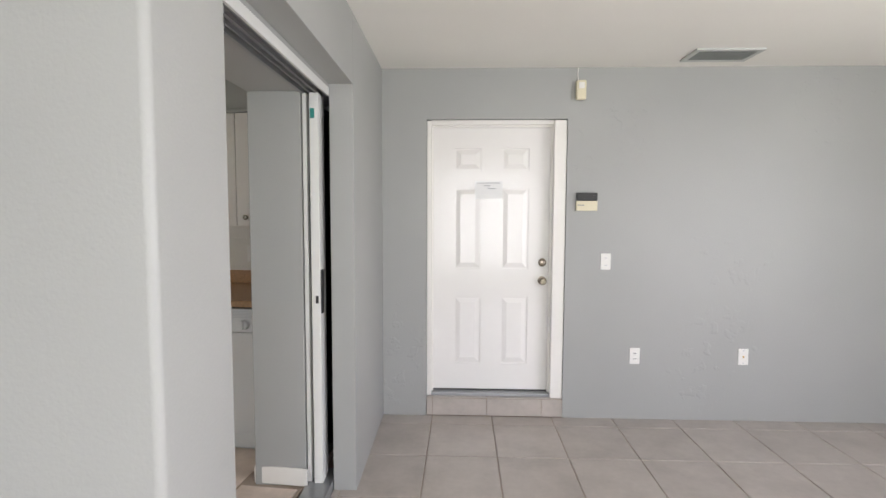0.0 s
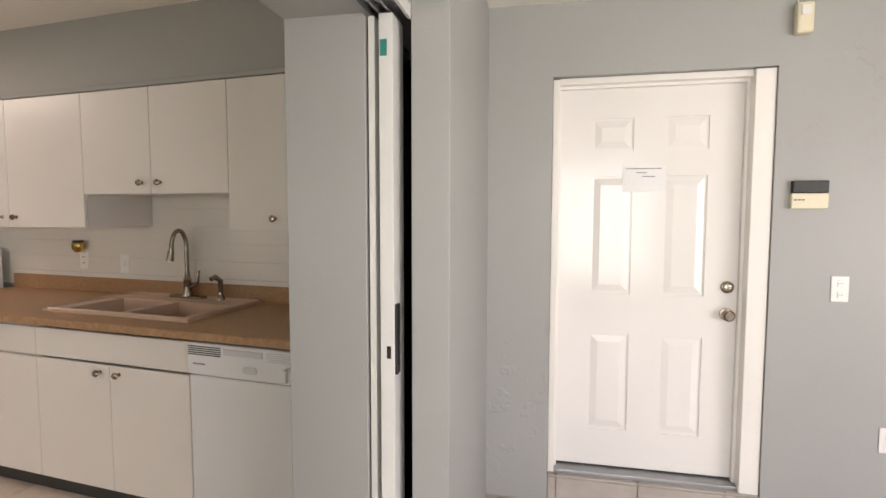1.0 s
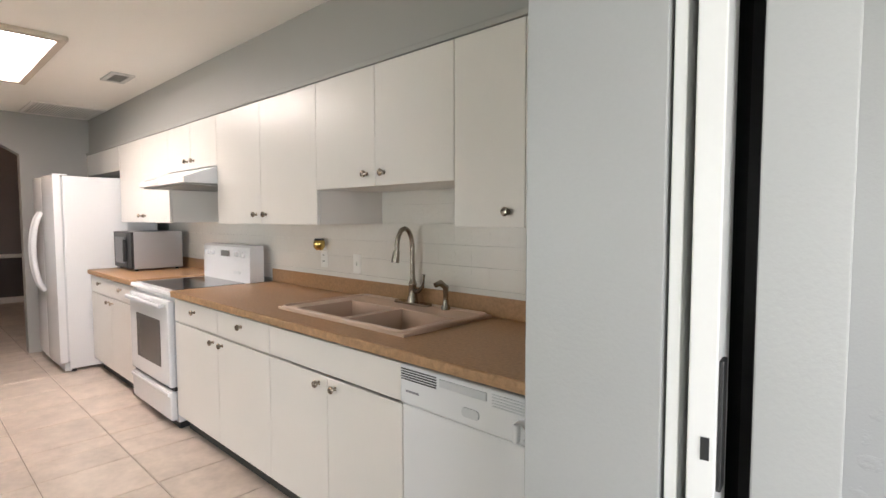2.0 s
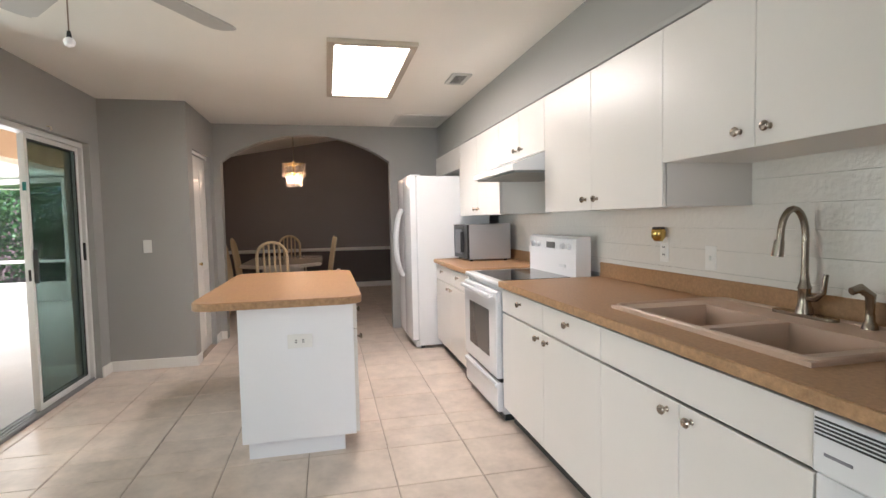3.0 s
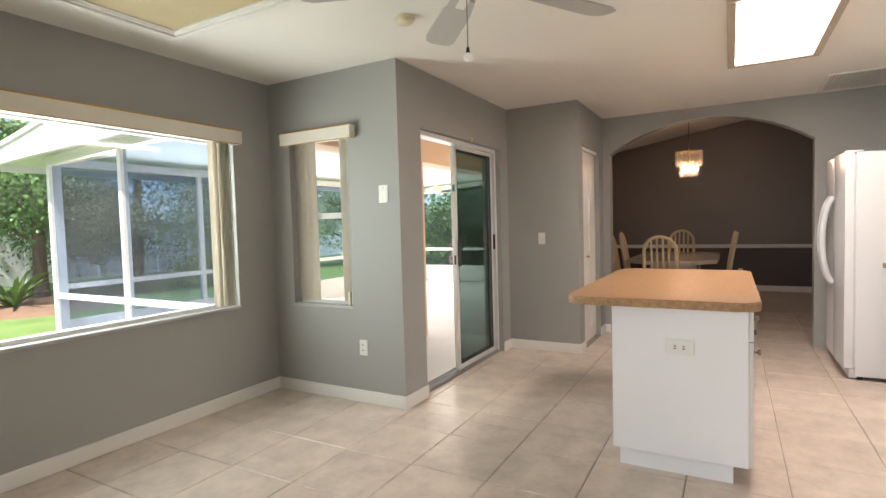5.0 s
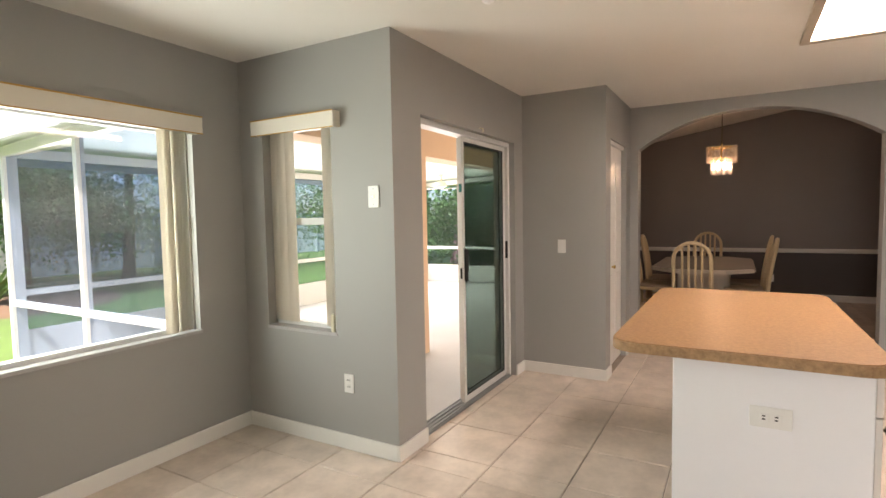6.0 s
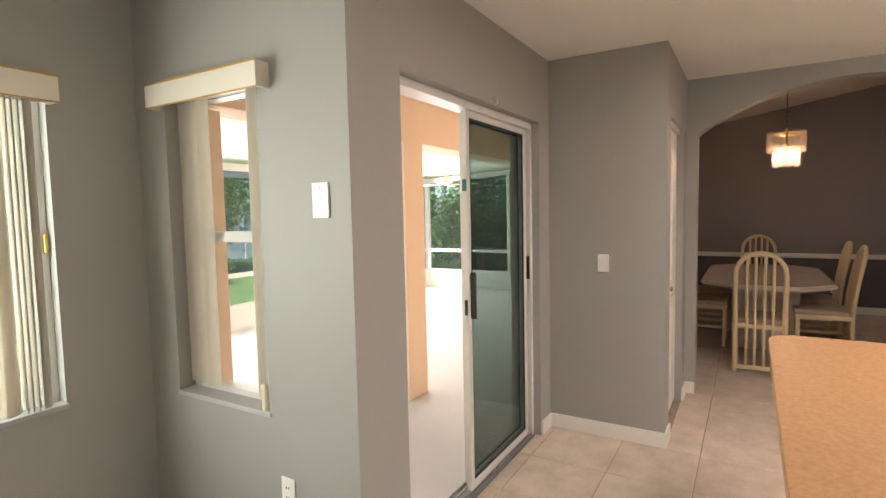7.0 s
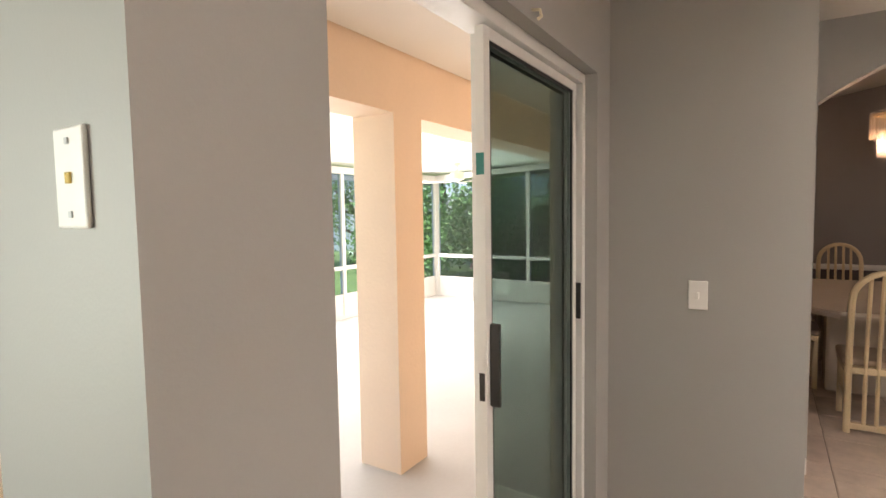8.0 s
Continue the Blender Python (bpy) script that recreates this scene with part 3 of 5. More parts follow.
def dishwasher():
    x0, x1, y = -1.44, -0.83, 3.50
    d = thing("dishwasher", ((x0 + x1) / 2, 3.8, 0), "white built-in dishwasher with a vented control panel", "dishwasher")
    part("body", boxes((x0 + 0.004, y + 0.03, 0.02, x1 - 0.004, 4.12, 0.8830)), M["appliance"], d)
    part("door", box(bmesh.new(), x0 + 0.003, y, 0.115, x1 - 0.003, y + 0.03, 0.738, 0.006), M["appliance"], d)
    cp = part("control_panel", box(bmesh.new(), x0 + 0.003, y - 0.012, 0.7430, x1 - 0.003, y + 0.03, 0.8860, 0.008), M["appliance"], d)
    part("handle_recess", box(bmesh.new(), x0 + 0.20, y - 0.016, 0.8430, x0 + 0.40, y - 0.010, 0.8700, 0.002), M["appliance_grey"], cp, "grey pull recess")
    for k in range(5):
        part("vent_slot", boxes((x0 + 0.012, y - 0.0145, 0.8330 + 0.009 * k, x0 + 0.185, y - 0.011, 0.83705 + 0.009 * k)), M["black"], cp, "dark vent slot")
    for k in range(5):
        part("rib", boxes((x0 + 0.42, y - 0.0145, 0.8330 + 0.009 * k, x1 - 0.02, y - 0.011, 0.8360 + 0.009 * k)), M["appliance_grey"], cp)
    part("name_bar", boxes((x0 + 0.035, y - 0.0135, 0.7900, x0 + 0.10, y - 0.0115, 0.7970)), M["ink"], cp)
    part("badge", slab_of(bmesh.new(), rounded(x0 + 0.30, 0.7730, x0 + 0.37, 0.8030, 0.012, 4), "y", y - 0.016, y - 0.011), M["appliance_grey"], cp)
    dial = part("dial", rod(bmesh.new(), (x1 - 0.075, y - 0.012, 0.7930), (x1 - 0.075, y - 0.040, 0.7930), 0.030, 0.026, 20), M["appliance"], cp, smooth=True)
    part("grip", box(bmesh.new(), x1 - 0.083, y - 0.058, 0.7660, x1 - 0.067, y - 0.036, 0.8200, 0.004), M["appliance"], cp)
    part("kick_panel", boxes((x0 + 0.003, y + 0.055, 0.0, x1 - 0.003, y + 0.07, 0.112)), M["appliance_grey"], d, "grey kick panel")
    solid("filler_panel", boxes((-0.826, 3.505, 0.0, -0.70, 3.525, 0.888)), M["cabinet"], "white cabinet filler panel", "cabinet", at=(-0.8, 3.5, 0))


dishwasher()

# ---- range and hood ----


def cooker():
    x0, x1, y = -4.46, -3.66, 3.47
    s = thing("cooker", ((x0 + x1) / 2, 3.8, 0), "white freestanding electric range with black ceramic top", "cooker")
    part("body", boxes((x0, y + 0.045, 0.05, x1, 4.14, 0.895)), M["appliance"], s)
    part("plinth", boxes((x0 + 0.02, y + 0.06, 0.0, x1 - 0.02, 4.1, 0.05)), M["black"], s, "black recessed plinth")
    top = part("cooktop", box(bmesh.new(), x0 - 0.003, y + 0.01, 0.893, x1 + 0.003, 4.10, 0.925, 0.010), M["appliance"], s)
    part("ceramic_glass", boxes((x0 + 0.06, y + 0.07, 0.924, x1 - 0.06, 4.02, 0.928)), M["black_glass"], top, "black ceramic glass")
    door = part("oven_door", box(bmesh.new(), x0 + 0.005, y, 0.285, x1 - 0.005, y + 0.044, 0.862, 0.012), M["appliance"], s)
    part("oven_window", box(bmesh.new(), x0 + 0.16, y - 0.003, 0.40, x1 - 0.16, y + 0.01, 0.72, 0.002), M["oven_glass"], door, "grey tinted oven window")
    hb = bmesh.new()
    box(hb, x0 + 0.05, y - 0.045, 0.815, x1 - 0.05, y - 0.020, 0.845, 0.010)
    box(hb, x0 + 0.06, y - 0.03, 0.82, x0 + 0.09, y + 0.01, 0.84)
    box(hb, x1 - 0.09, y - 0.03, 0.82, x1 - 0.06, y + 0.01, 0.84)
    part("handle", hb, M["appliance"], door)
    part("drawer_gap", boxes((x0 + 0.005, y + 0.025, 0.262, x1 - 0.005, y + 0.05, 0.285)), M["black"], s, "black gap over the drawer")
    dr = part("storage_drawer", box(bmesh.new(), x0 + 0.005, y + 0.002, 0.065, x1 - 0.005, y + 0.045, 0.262, 0.012), M["appliance"], s)
    part("drawer_lip", box(bmesh.new(), x0 + 0.02, y - 0.012, 0.225, x1 - 0.02, y + 0.006, 0.255, 0.008), M["appliance"], dr)
    bg = part("backguard", slab_of(bmesh.new(), [(4.03, 0.925), (4.14, 0.925), (4.14, 1.20), (4.06, 1.20), (4.035, 1.185)], "x", x0, x1), M["appliance"], s)
    part("control_strip", slab_of(bmesh.new(), [(4.030, 1.075), (4.036, 1.075), (4.052, 1.185), (4.044, 1.188)], "x", x0 + 0.02, x1 - 0.02), M["appliance"], bg)
    for x in (x0 + 0.09, x0 + 0.19, x1 - 0.19, x1 - 0.09):
        part("dial", rod(bmesh.new(), (x, 4.036, 1.135), (x, 4.010, 1.130), 0.022, 0.018, 16), M["appliance"], bg, smooth=True)
        part("dial_mark", boxes((x - 0.003, 4.005, 1.118, x + 0.003, 4.010, 1.148)), M["appliance_grey"], bg)
    part("clock_window", boxes((x0 + 0.33, 4.028, 1.11, x0 + 0.47, 4.034, 1.155)), M["oven_glass"], bg, "dark clock window")
    part("badge", boxes((x0 + 0.55, 4.024, 0.985, x0 + 0.65, 4.029, 1.005)), M["appliance_grey"], bg)


cooker()


def hood():
    x0, x1 = -4.435, -3.565
    h = thing("range_hood", ((x0 + x1) / 2, 3.85, 1.61), "white under-cabinet range hood over the cooker", "range hood")
    part("canopy", slab_of(bmesh.new(), [(3.56, 1.635), (3.56, 1.672), (3.775, 1.752), (4.16, 1.752), (4.16, 1.635)], "x", x0, x1), M["appliance"], h)
    part("filter", boxes((x0 + 0.03, 3.58, 1.622, x1 - 0.03, 4.10, 1.636)), M["vent_dark"], h, "dark grey grease filter")
    part("switch_panel", boxes((x0 + 0.20, 3.556, 1.642, x0 + 0.40, 3.5605, 1.664)), M["cream"], h, "cream switch panel")


hood()

# ---- fridge ----


def fridge():
    x0, x1, y0, y1, h = -6.66, -5.745, 3.31, 4.10, 1.785
    f = thing("fridge", ((x0 + x1) / 2, 3.7, 0), "white side-by-side fridge freezer with bowed handles", "fridge")
    part("body", box(bmesh.new(), x0, y0 + 0.015, 0.03, x1, y1, h, 0.006), M["appliance"], f)
    part("gasket", boxes((x0 + 0.01, y0, 0.10, x1 - 0.01, y0 + 0.016, h - 0.01)), M["appliance_grey"], f, "grey door gasket")
    part("base_grille", boxes((x0 + 0.01, y0 - 0.02, 0.015, x1 - 0.01, y0 + 0.03, 0.085)), M["appliance_grey"], f, "grey base grille")
    for x in (x0 + 0.05, x1 - 0.05):
        part("foot", rod(bmesh.new(), (x, y0 + 0.05, 0.0), (x, y0 + 0.05, 0.035), 0.025), M["black"], f)
        part("rear_foot", rod(bmesh.new(), (x, y1 - 0.05, 0.0), (x, y1 - 0.05, 0.035), 0.025), M["black"], f)
    split = x1 - 0.50
    for a, b, hx in ((x0, split - 0.003, split - 0.055), (split + 0.003, x1, split + 0.055)):
        bm = bmesh.new()
        n = 8
        prof = []
        for i in range(n + 1):
            u = i / n
            prof.append((a + (b - a) * u, y0 - 0.055 - 0.018 * math.sin(math.pi * u)))
        slab_of(bm, prof + [(b, y0), (a, y0)], "z", 0.095, h + 0.003)
        d = part("door", bm, M["appliance"], f, smooth=True)
        pts = []
        for i in range(13):
            u = i / 12
            pts.append((hx, y0 - 0.07 - 0.075 * math.sin(math.pi * u) ** 0.6, 0.72 + 0.74 * u))
        part("handle", tube(bmesh.new(), pts, 0.018, 10, [0.022 + 0.003 * math.sin(math.pi * i / 12) for i in range(13)]), M["appliance"], d, "white bowed handle", smooth=True)
        part("hinge_cover", box(bmesh.new(), b - 0.10 if b == x1 else a + 0.02, y0 - 0.05, h + 0.003, b - 0.02 if b == x1 else a + 0.10, y0 + 0.06, h + 0.018, 0.004), M["appliance"], d)


fridge()


def microwave():
    x0, x1, y0, y1, z0, z1 = -5.70, -5.19, 3.70, 4.13, 0.935, 1.285
    m = thing("microwave", ((x0 + x1) / 2, 3.9, z0), "grey steel microwave oven with a dark glass door", "microwave")
    part("body", box(bmesh.new(), x0, y0 + 0.02, z0 + 0.015, x1, y1, z1, 0.006), M["steel"], m)
    d = part("door", box(bmesh.new(), x0, y0, z0 + 0.02, x1 - 0.125, y0 + 0.022, z1 - 0.004, 0.004), M["black"], m)
    part("window", boxes((x0 + 0.04, y0 - 0.002, z0 + 0.06, x1 - 0.17, y0 + 0.01, z1 - 0.05)), M["black_glass"], d, "dark door glass")
    part("control_panel", box(bmesh.new(), x1 - 0.122, y0, z0 + 0.02, x1, y0 + 0.022, z1 - 0.004, 0.004), M["black"], m, "black control panel")
    part("handle", box(bmesh.new(), x1 - 0.145, y0 - 0.03, z0 + 0.08, x1 - 0.128, y0 + 0.002, z1 - 0.07, 0.006), M["black"], d)
    for x in (x0 + 0.04, x1 - 0.04):
        for y in (y0 + 0.05, y1 - 0.04):
            part("foot", rod(bmesh.new(), (x, y, z0), (x, y, z0 + 0.02), 0.015), M["black"], m)


microwave()

# ---- small things on the tiled wall ----


def wall_plate(at, axis, sgn, kind, label, name="wall_outlet", w=0.072, h=0.118, horizontal=False):
    """Cover plate with its sockets, toggle or jack."""
    p = thing(name, at, label, "wall plate")
    x, y, z = at
    if horizontal:
        w, h = h, w

    def slab(du0, dz0, du1, dz1, t0, t1, bev=0.0):
        bm = bmesh.new()
        if axis == "x":
            box(bm, x + sgn * t0, y + du0, z + dz0, x + sgn * t1, y + du1, z + dz1, bev)
        else:
            box(bm, x + du0, y + sgn * t0, z + dz0, x + du1, y + sgn * t1, z + dz1, bev)
        return bm

    pl = part("plate", slab(-w / 2, -h / 2, w / 2, h / 2, 0.0, 0.007, 0.003), M["plate"], p)
    if kind == "outlet":
        for d in (-0.020, 0.020):
            a = (d - 0.015, -0.014, d + 0.015, 0.014) if horizontal else (-0.014, d - 0.015, 0.014, d + 0.015)
            s = part("socket", slab(*a, 0.006, 0.0095, 0.002), M["plate"], p)
            for e in (-0.006, 0.006):
                c = (d - 0.007, e - 0.0026, d + 0.004, e + 0.0026) if horizontal else (e - 0.0026, d - 0.003, e + 0.0026, d + 0.006)
                part("slot", slab(*c, 0.0095, 0.0102), M["black"], s)
    elif kind == "switch":
        part("toggle", slab(-0.005, -0.012, 0.005, 0.012, 0.006, 0.016, 0.002), M["plate"], p)
    elif kind == "rockers":
        for d in (-0.026, 0.026):
            part("rocker", slab(-0.012, d - 0.014, 0.012, d + 0.014, 0.006, 0.011, 0.002), M["plate"], p)
            part("rocker_shade", slab(-0.010, d - 0.002, 0.010, d + 0.002, 0.0112, 0.0120), M["appliance_grey"], p)
    elif kind == "jack":
        part("jack", slab(-0.006, -0.007, 0.006, 0.007, 0.006, 0.010, 0.001), M["brass"], p, "small brass-coloured jack")
        for d in (-0.045, 0.045):
            part("screw", slab(-0.004, d - 0.004, 0.004, d + 0.004, 0.0065, 0.009), M["appliance_grey"], p)
    return p


wall_plate((-1.235, 4.208, 1.15), "y", -1, "outlet", "white duplex outlet on the tiled wall")
wall_plate((-2.62, 4.208, 1.125), "y", -1, "switch", "white switch plate on the tiled wall", "light_switch")
wall_plate((-2.97, 4.208, 1.14), "y", -1, "outlet", "white outlet plate under the plug-in freshener")
fresh = thing("air_freshener", (-2.96, 4.15, 1.16), "small brass-coloured plug-in air freshener", "air freshener")
part("body", lathe(bmesh.new(), [(0.020, -0.02), (0.036, 0.0), (0.038, 0.03), (0.032, 0.045)], pose(-2.96, 4.16, 1.215), 16), M["brass"], fresh, smooth=True)
part("cap", rod(bmesh.new(), (-2.96, 4.16, 1.259), (-2.96, 4.16, 1.271), 0.034, 0.030, 16), M["black"], fresh)
part("plug", boxes((-2.975, 4.17, 1.185, -2.945, 4.204, 1.215)), M["plate"], fresh)

# ---- island ----


def island():
    s = thing("kitchen_island", (-4.25, 2.2, 0), "white kitchen island with a tan laminate top", "kitchen island")
    part("body", box(bmesh.new(), -4.98, 1.92, 0.10, -3.495, 2.55, 0.872, 0.003), M["island"], s)
    part("plinth", boxes((-4.93, 1.95, 0.0, -3.53, 2.485, 0.10)), M["island"], s)
    bm = slab_of(bmesh.new(), rounded(-5.10, 1.69, -3.42, 2.60, 0.10, 8), "z", 0.872, 0.915)
    bmesh.ops.bevel(bm, geom=[e for e in bm.edges if abs(e.verts[0].co.z - e.verts[1].co.z) < 1e-5], offset=0.006, segments=2, affect='EDGES')
    part("top", bm, M["counter"], s, smooth=True)
    part("edge_band", slab_of(bmesh.new(), rounded(-5.102, 1.688, -3.418, 2.602, 0.102, 8), "z", 0.873, 0.910), M["counter_edge"], s, "worn tan edge band", smooth=True)
    xs = (-4.975, -4.485, -3.995, -3.497)
    for a, b in zip(xs, xs[1:]):
        for nm, z0, z1 in (("drawer", 0.72, 0.862), ("door", 0.11, 0.715)):
            d = part(nm, box(bmesh.new(), a + 0.002, 2.55, z0, b - 0.002, 2.571, z1, 0.003), M["cabinet"], s)
            knob(d, (a + b) / 2 if nm == "drawer" else b - 0.06, 2.571, (z0 + z1) / 2 if nm == "drawer" else 0.66, 1)


island()
wall_plate((-3.495, 2.25, 0.668), "x", 1, "outlet", "white double outlet in the island end", "wall_outlet", 0.078, 0.135, horizontal=True)

# ---- ceiling fittings ----
cl = thing("ceiling_light", (-4.58, 2.74, CEIL - 0.03), "rectangular fluorescent ceiling light with a pale wooden surround", "ceiling light")
X0, X1, Y0, Y1 = -5.25, -3.905, 2.505, 2.985
part("surround", boxes((X0 - 0.06, Y0 - 0.05, CEIL - 0.030, X0, Y1 + 0.05, CEIL), (X1, Y0 - 0.05, CEIL - 0.030, X1 + 0.06, Y1 + 0.05, CEIL),
     (X0, Y0 - 0.05, CEIL - 0.030, X1, Y0, CEIL), (X0, Y1, CEIL - 0.030, X1, Y1 + 0.05, CEIL), bevel=0.006), M["light_wood"], cl)
part("diffuser", boxes((X0, Y0, CEIL - 0.010, X1, Y1, CEIL - 0.004)), M["lite"], cl, "glowing white diffuser")


def grille(name, x0, y0, x1, y1, z, n, along, label, slat="vent_dark", back="gap"):
    g = thing(name, ((x0 + x1) / 2, (y0 + y1) / 2, z), label, "ceiling vent")
    f = 0.03
    part("rim", boxes((x0, y0, z - 0.012, x1, y0 + f, z), (x0, y1 - f, z - 0.012, x1, y1, z), (x0, y0 + f, z - 0.012, x0 + f, y1 - f, z), (x1 - f, y0 + f, z - 0.012, x1, y1 - f, z)), M["vent"] if slat == "vent_dark" else M["trim"], g)
    part("backing", boxes((x0 + f, y0 + f, z - 0.003, x1 - f, y1 - f, z - 0.001)), M[back], g)
    for i in range(n):
        u = (i + 0.5) / n
        if along == "x":
            v = y0 + f + (y1 - y0 - 2 * f) * u
            bm = boxes((x0 + f, v - 0.0045, z - 0.010, x1 - f, v + 0.0045, z - 0.004))
        else:
            v = x0 + f + (x1 - x0 - 2 * f) * u
            bm = boxes((v - 0.0045, y0 + f, z - 0.010, v + 0.0045, y1 - f, z - 0.004))
        part("slat", bm, M[slat], g)
    return g


grille("ceiling_vent", -4.80, 3.42, -4.50, 3.58, CEIL, 6, "x", "small grey slatted ceiling vent")
ret = grille("return_grille", -6.82, 3.19, -6.10, 3.78, CEIL, 22, "x", "large painted return air grille in the ceiling", "trim", "vent")
skewed(grille("ceiling_vent", 1.74, -0.42, 2.16, -0.16, CEIL, 9, "x", "white slatted ceiling vent in the sunroom"))

hatch = thing("attic_hatch", (-2.0, 0.2, CEIL), "tan attic hatch panel in a white moulded surround", "attic hatch")
a0, b0, a1, b1 = -2.70, -0.43, -1.35, 0.75
part("surround", boxes((a0, b0, CEIL - 0.022, a0 + 0.10, b1, CEIL), (a1 - 0.10, b0, CEIL - 0.022, a1, b1, CEIL), (a0 + 0.10, b0, CEIL - 0.022, a1 - 0.10, b0 + 0.10, CEIL), (a0 + 0.10, b1 - 0.10, CEIL - 0.022, a1 - 0.10, b1, CEIL), bevel=0.008), M["trim"], hatch)
part("raised_lip", boxes((a0 + 0.035, b0 + 0.035, CEIL - 0.036, a0 + 0.08, b1 - 0.035, CEIL - 0.02), (a1 - 0.08, b0 + 0.035, CEIL - 0.036, a1 - 0.035, b1 - 0.035, CEIL - 0.02), (a0 + 0.08, b0 + 0.035, CEIL - 0.036, a1 - 0.08, b0 + 0.08, CEIL - 0.02), (a0 + 0.08, b1 - 0.08, CEIL - 0.036, a1 - 0.08, b1 - 0.035, CEIL - 0.02), bevel=0.006), M["trim"], hatch)
part("inner_bead", boxes((a0 + 0.10, b0 + 0.10, CEIL - 0.014, a0 + 0.115, b1 - 0.10, CEIL), (a0 + 0.115, b0 + 0.10, CEIL - 0.014, a1 - 0.10, b0 + 0.115, CEIL)), M["trim"], hatch)
part("panel", boxes((a0 + 0.10, b0 + 0.10, CEIL - 0.006, a1 - 0.10, b1 - 0.10, CEIL - 0.001)), M["panel"], hatch, "tan board panel")

smk = thing("smoke_detector", (-3.17, 0.88, CEIL), "cream round smoke detector on the ceiling", "smoke detector")
part("base", rod(bmesh.new(), (-3.17, 0.88, CEIL - 0.014), (-3.17, 0.88, CEIL), 0.056, 0.058, 24), M["cream"], smk, smooth=True)
part("cap", lathe(bmesh.new(), [(0.050, -0.014), (0.046, -0.030), (0.035, -0.038), (0.01, -0.040)], pose(-3.17, 0.88, CEIL), 24), M["cream"], smk, smooth=True)


def fan(hx, hy, zb, top, rad, first, n, label, mt, chain):
    f = thing("ceiling_fan", (hx, hy, top), label, "ceiling fan")
    part("canopy", lathe(bmesh.new(), [(0.065, 0.0), (0.062, -0.03), (0.03, -0.06), (0.014, -0.065)], pose(hx, hy, top), 20), mt, f, smooth=True)
    part("rod", rod(bmesh.new(), (hx, hy, zb + 0.05), (hx, hy, top - 0.03), 0.012), mt, f)
    part("motor", lathe(bmesh.new(), [(0.04, 0.12), (0.10, 0.11), (0.115, 0.07), (0.115, 0.02), (0.08, 0.0), (0.05, -0.015), (0.02, -0.02)], pose(hx, hy, zb), 24), mt, f, smooth=True)
    for k in range(n):
        m = pose(hx, hy, zb - 0.02, 0, 0, first + 360 / n * k) @ pose(0, 0, 0, 8, 0, 0)
        bm = bmesh.new()
        out = [(0.17, -0.045), (0.30, -0.062), (rad - 0.05, -0.070), (rad - 0.01, -0.055), (rad, -0.02), (rad, 0.03), (rad - 0.02, 0.058), (rad - 0.07, 0.070), (0.30, 0.062), (0.17, 0.045)]
        slab_of(bm, out, "z", -0.004, 0.004)
        bmesh.ops.transform(bm, matrix=m, verts=bm.verts)
        b = part("blade", bm, M["blade"], f)
        bm = boxes((0.09, -0.018, -0.010, 0.24, 0.018, -0.004))
        bmesh.ops.transform(bm, matrix=m, verts=bm.verts)
        part("bracket", bm, mt, b)
    if chain:
        part("pull_chain", rod(bmesh.new(), (hx - 0.05, hy - 0.065, chain), (hx - 0.05, hy - 0.065, zb - 0.005), 0.0025, seg=6), M["nickel"], f)
        part("pull_cap", rod(bmesh.new(), (hx - 0.05, hy - 0.065, chain + 0.015), (hx - 0.05, hy - 0.065, chain + 0.035), 0.008, 0.006, 8), M["black"], f)
        # ball is unlit; its material adds a faint glow
        part("pull_ball", lathe(bmesh.new(), [(0.004, 0.016), (0.014, 0.010), (0.018, 0.0), (0.014, -0.012), (0.004, -0.018)], pose(hx - 0.05, hy - 0.065, chain), 12), M["frost"], f, smooth=True)
    return f


fan(-2.42, 1.67, 2.222, CEIL, 0.68, 149.5, 5, "white five-blade ceiling fan with a pull chain", M["trim"], 1.950)

# ---- windows ----


def vane(parent, x, y, z0, z1, w, turn):
    """One curved vertical blind slat."""
    bm = bmesh.new()
    n = 5
    rows = []
    for z in (z0, z1):
        rows.append([])
        for i in range(n + 1):
            u = i / n - 0.5
            p = Matrix.Rotation(radians(turn), 3, 'Z') @ Vector((u * w, 0.012 * (1 - 4 * u * u), 0))
            rows[-1].append((x + p.x, y + p.y, z))
    a = [bm.verts.new(p) for p in rows[0]]
    b = [bm.verts.new(p) for p in rows[1]]
    for i in range(n):
        bm.faces.new((a[i], a[i + 1], b[i + 1], b[i]))
    bmesh.ops.solidify(bm, geom=bm.faces[:], thickness=0.0012)
    return part("vane", bm, M["vane"], parent, smooth=True)


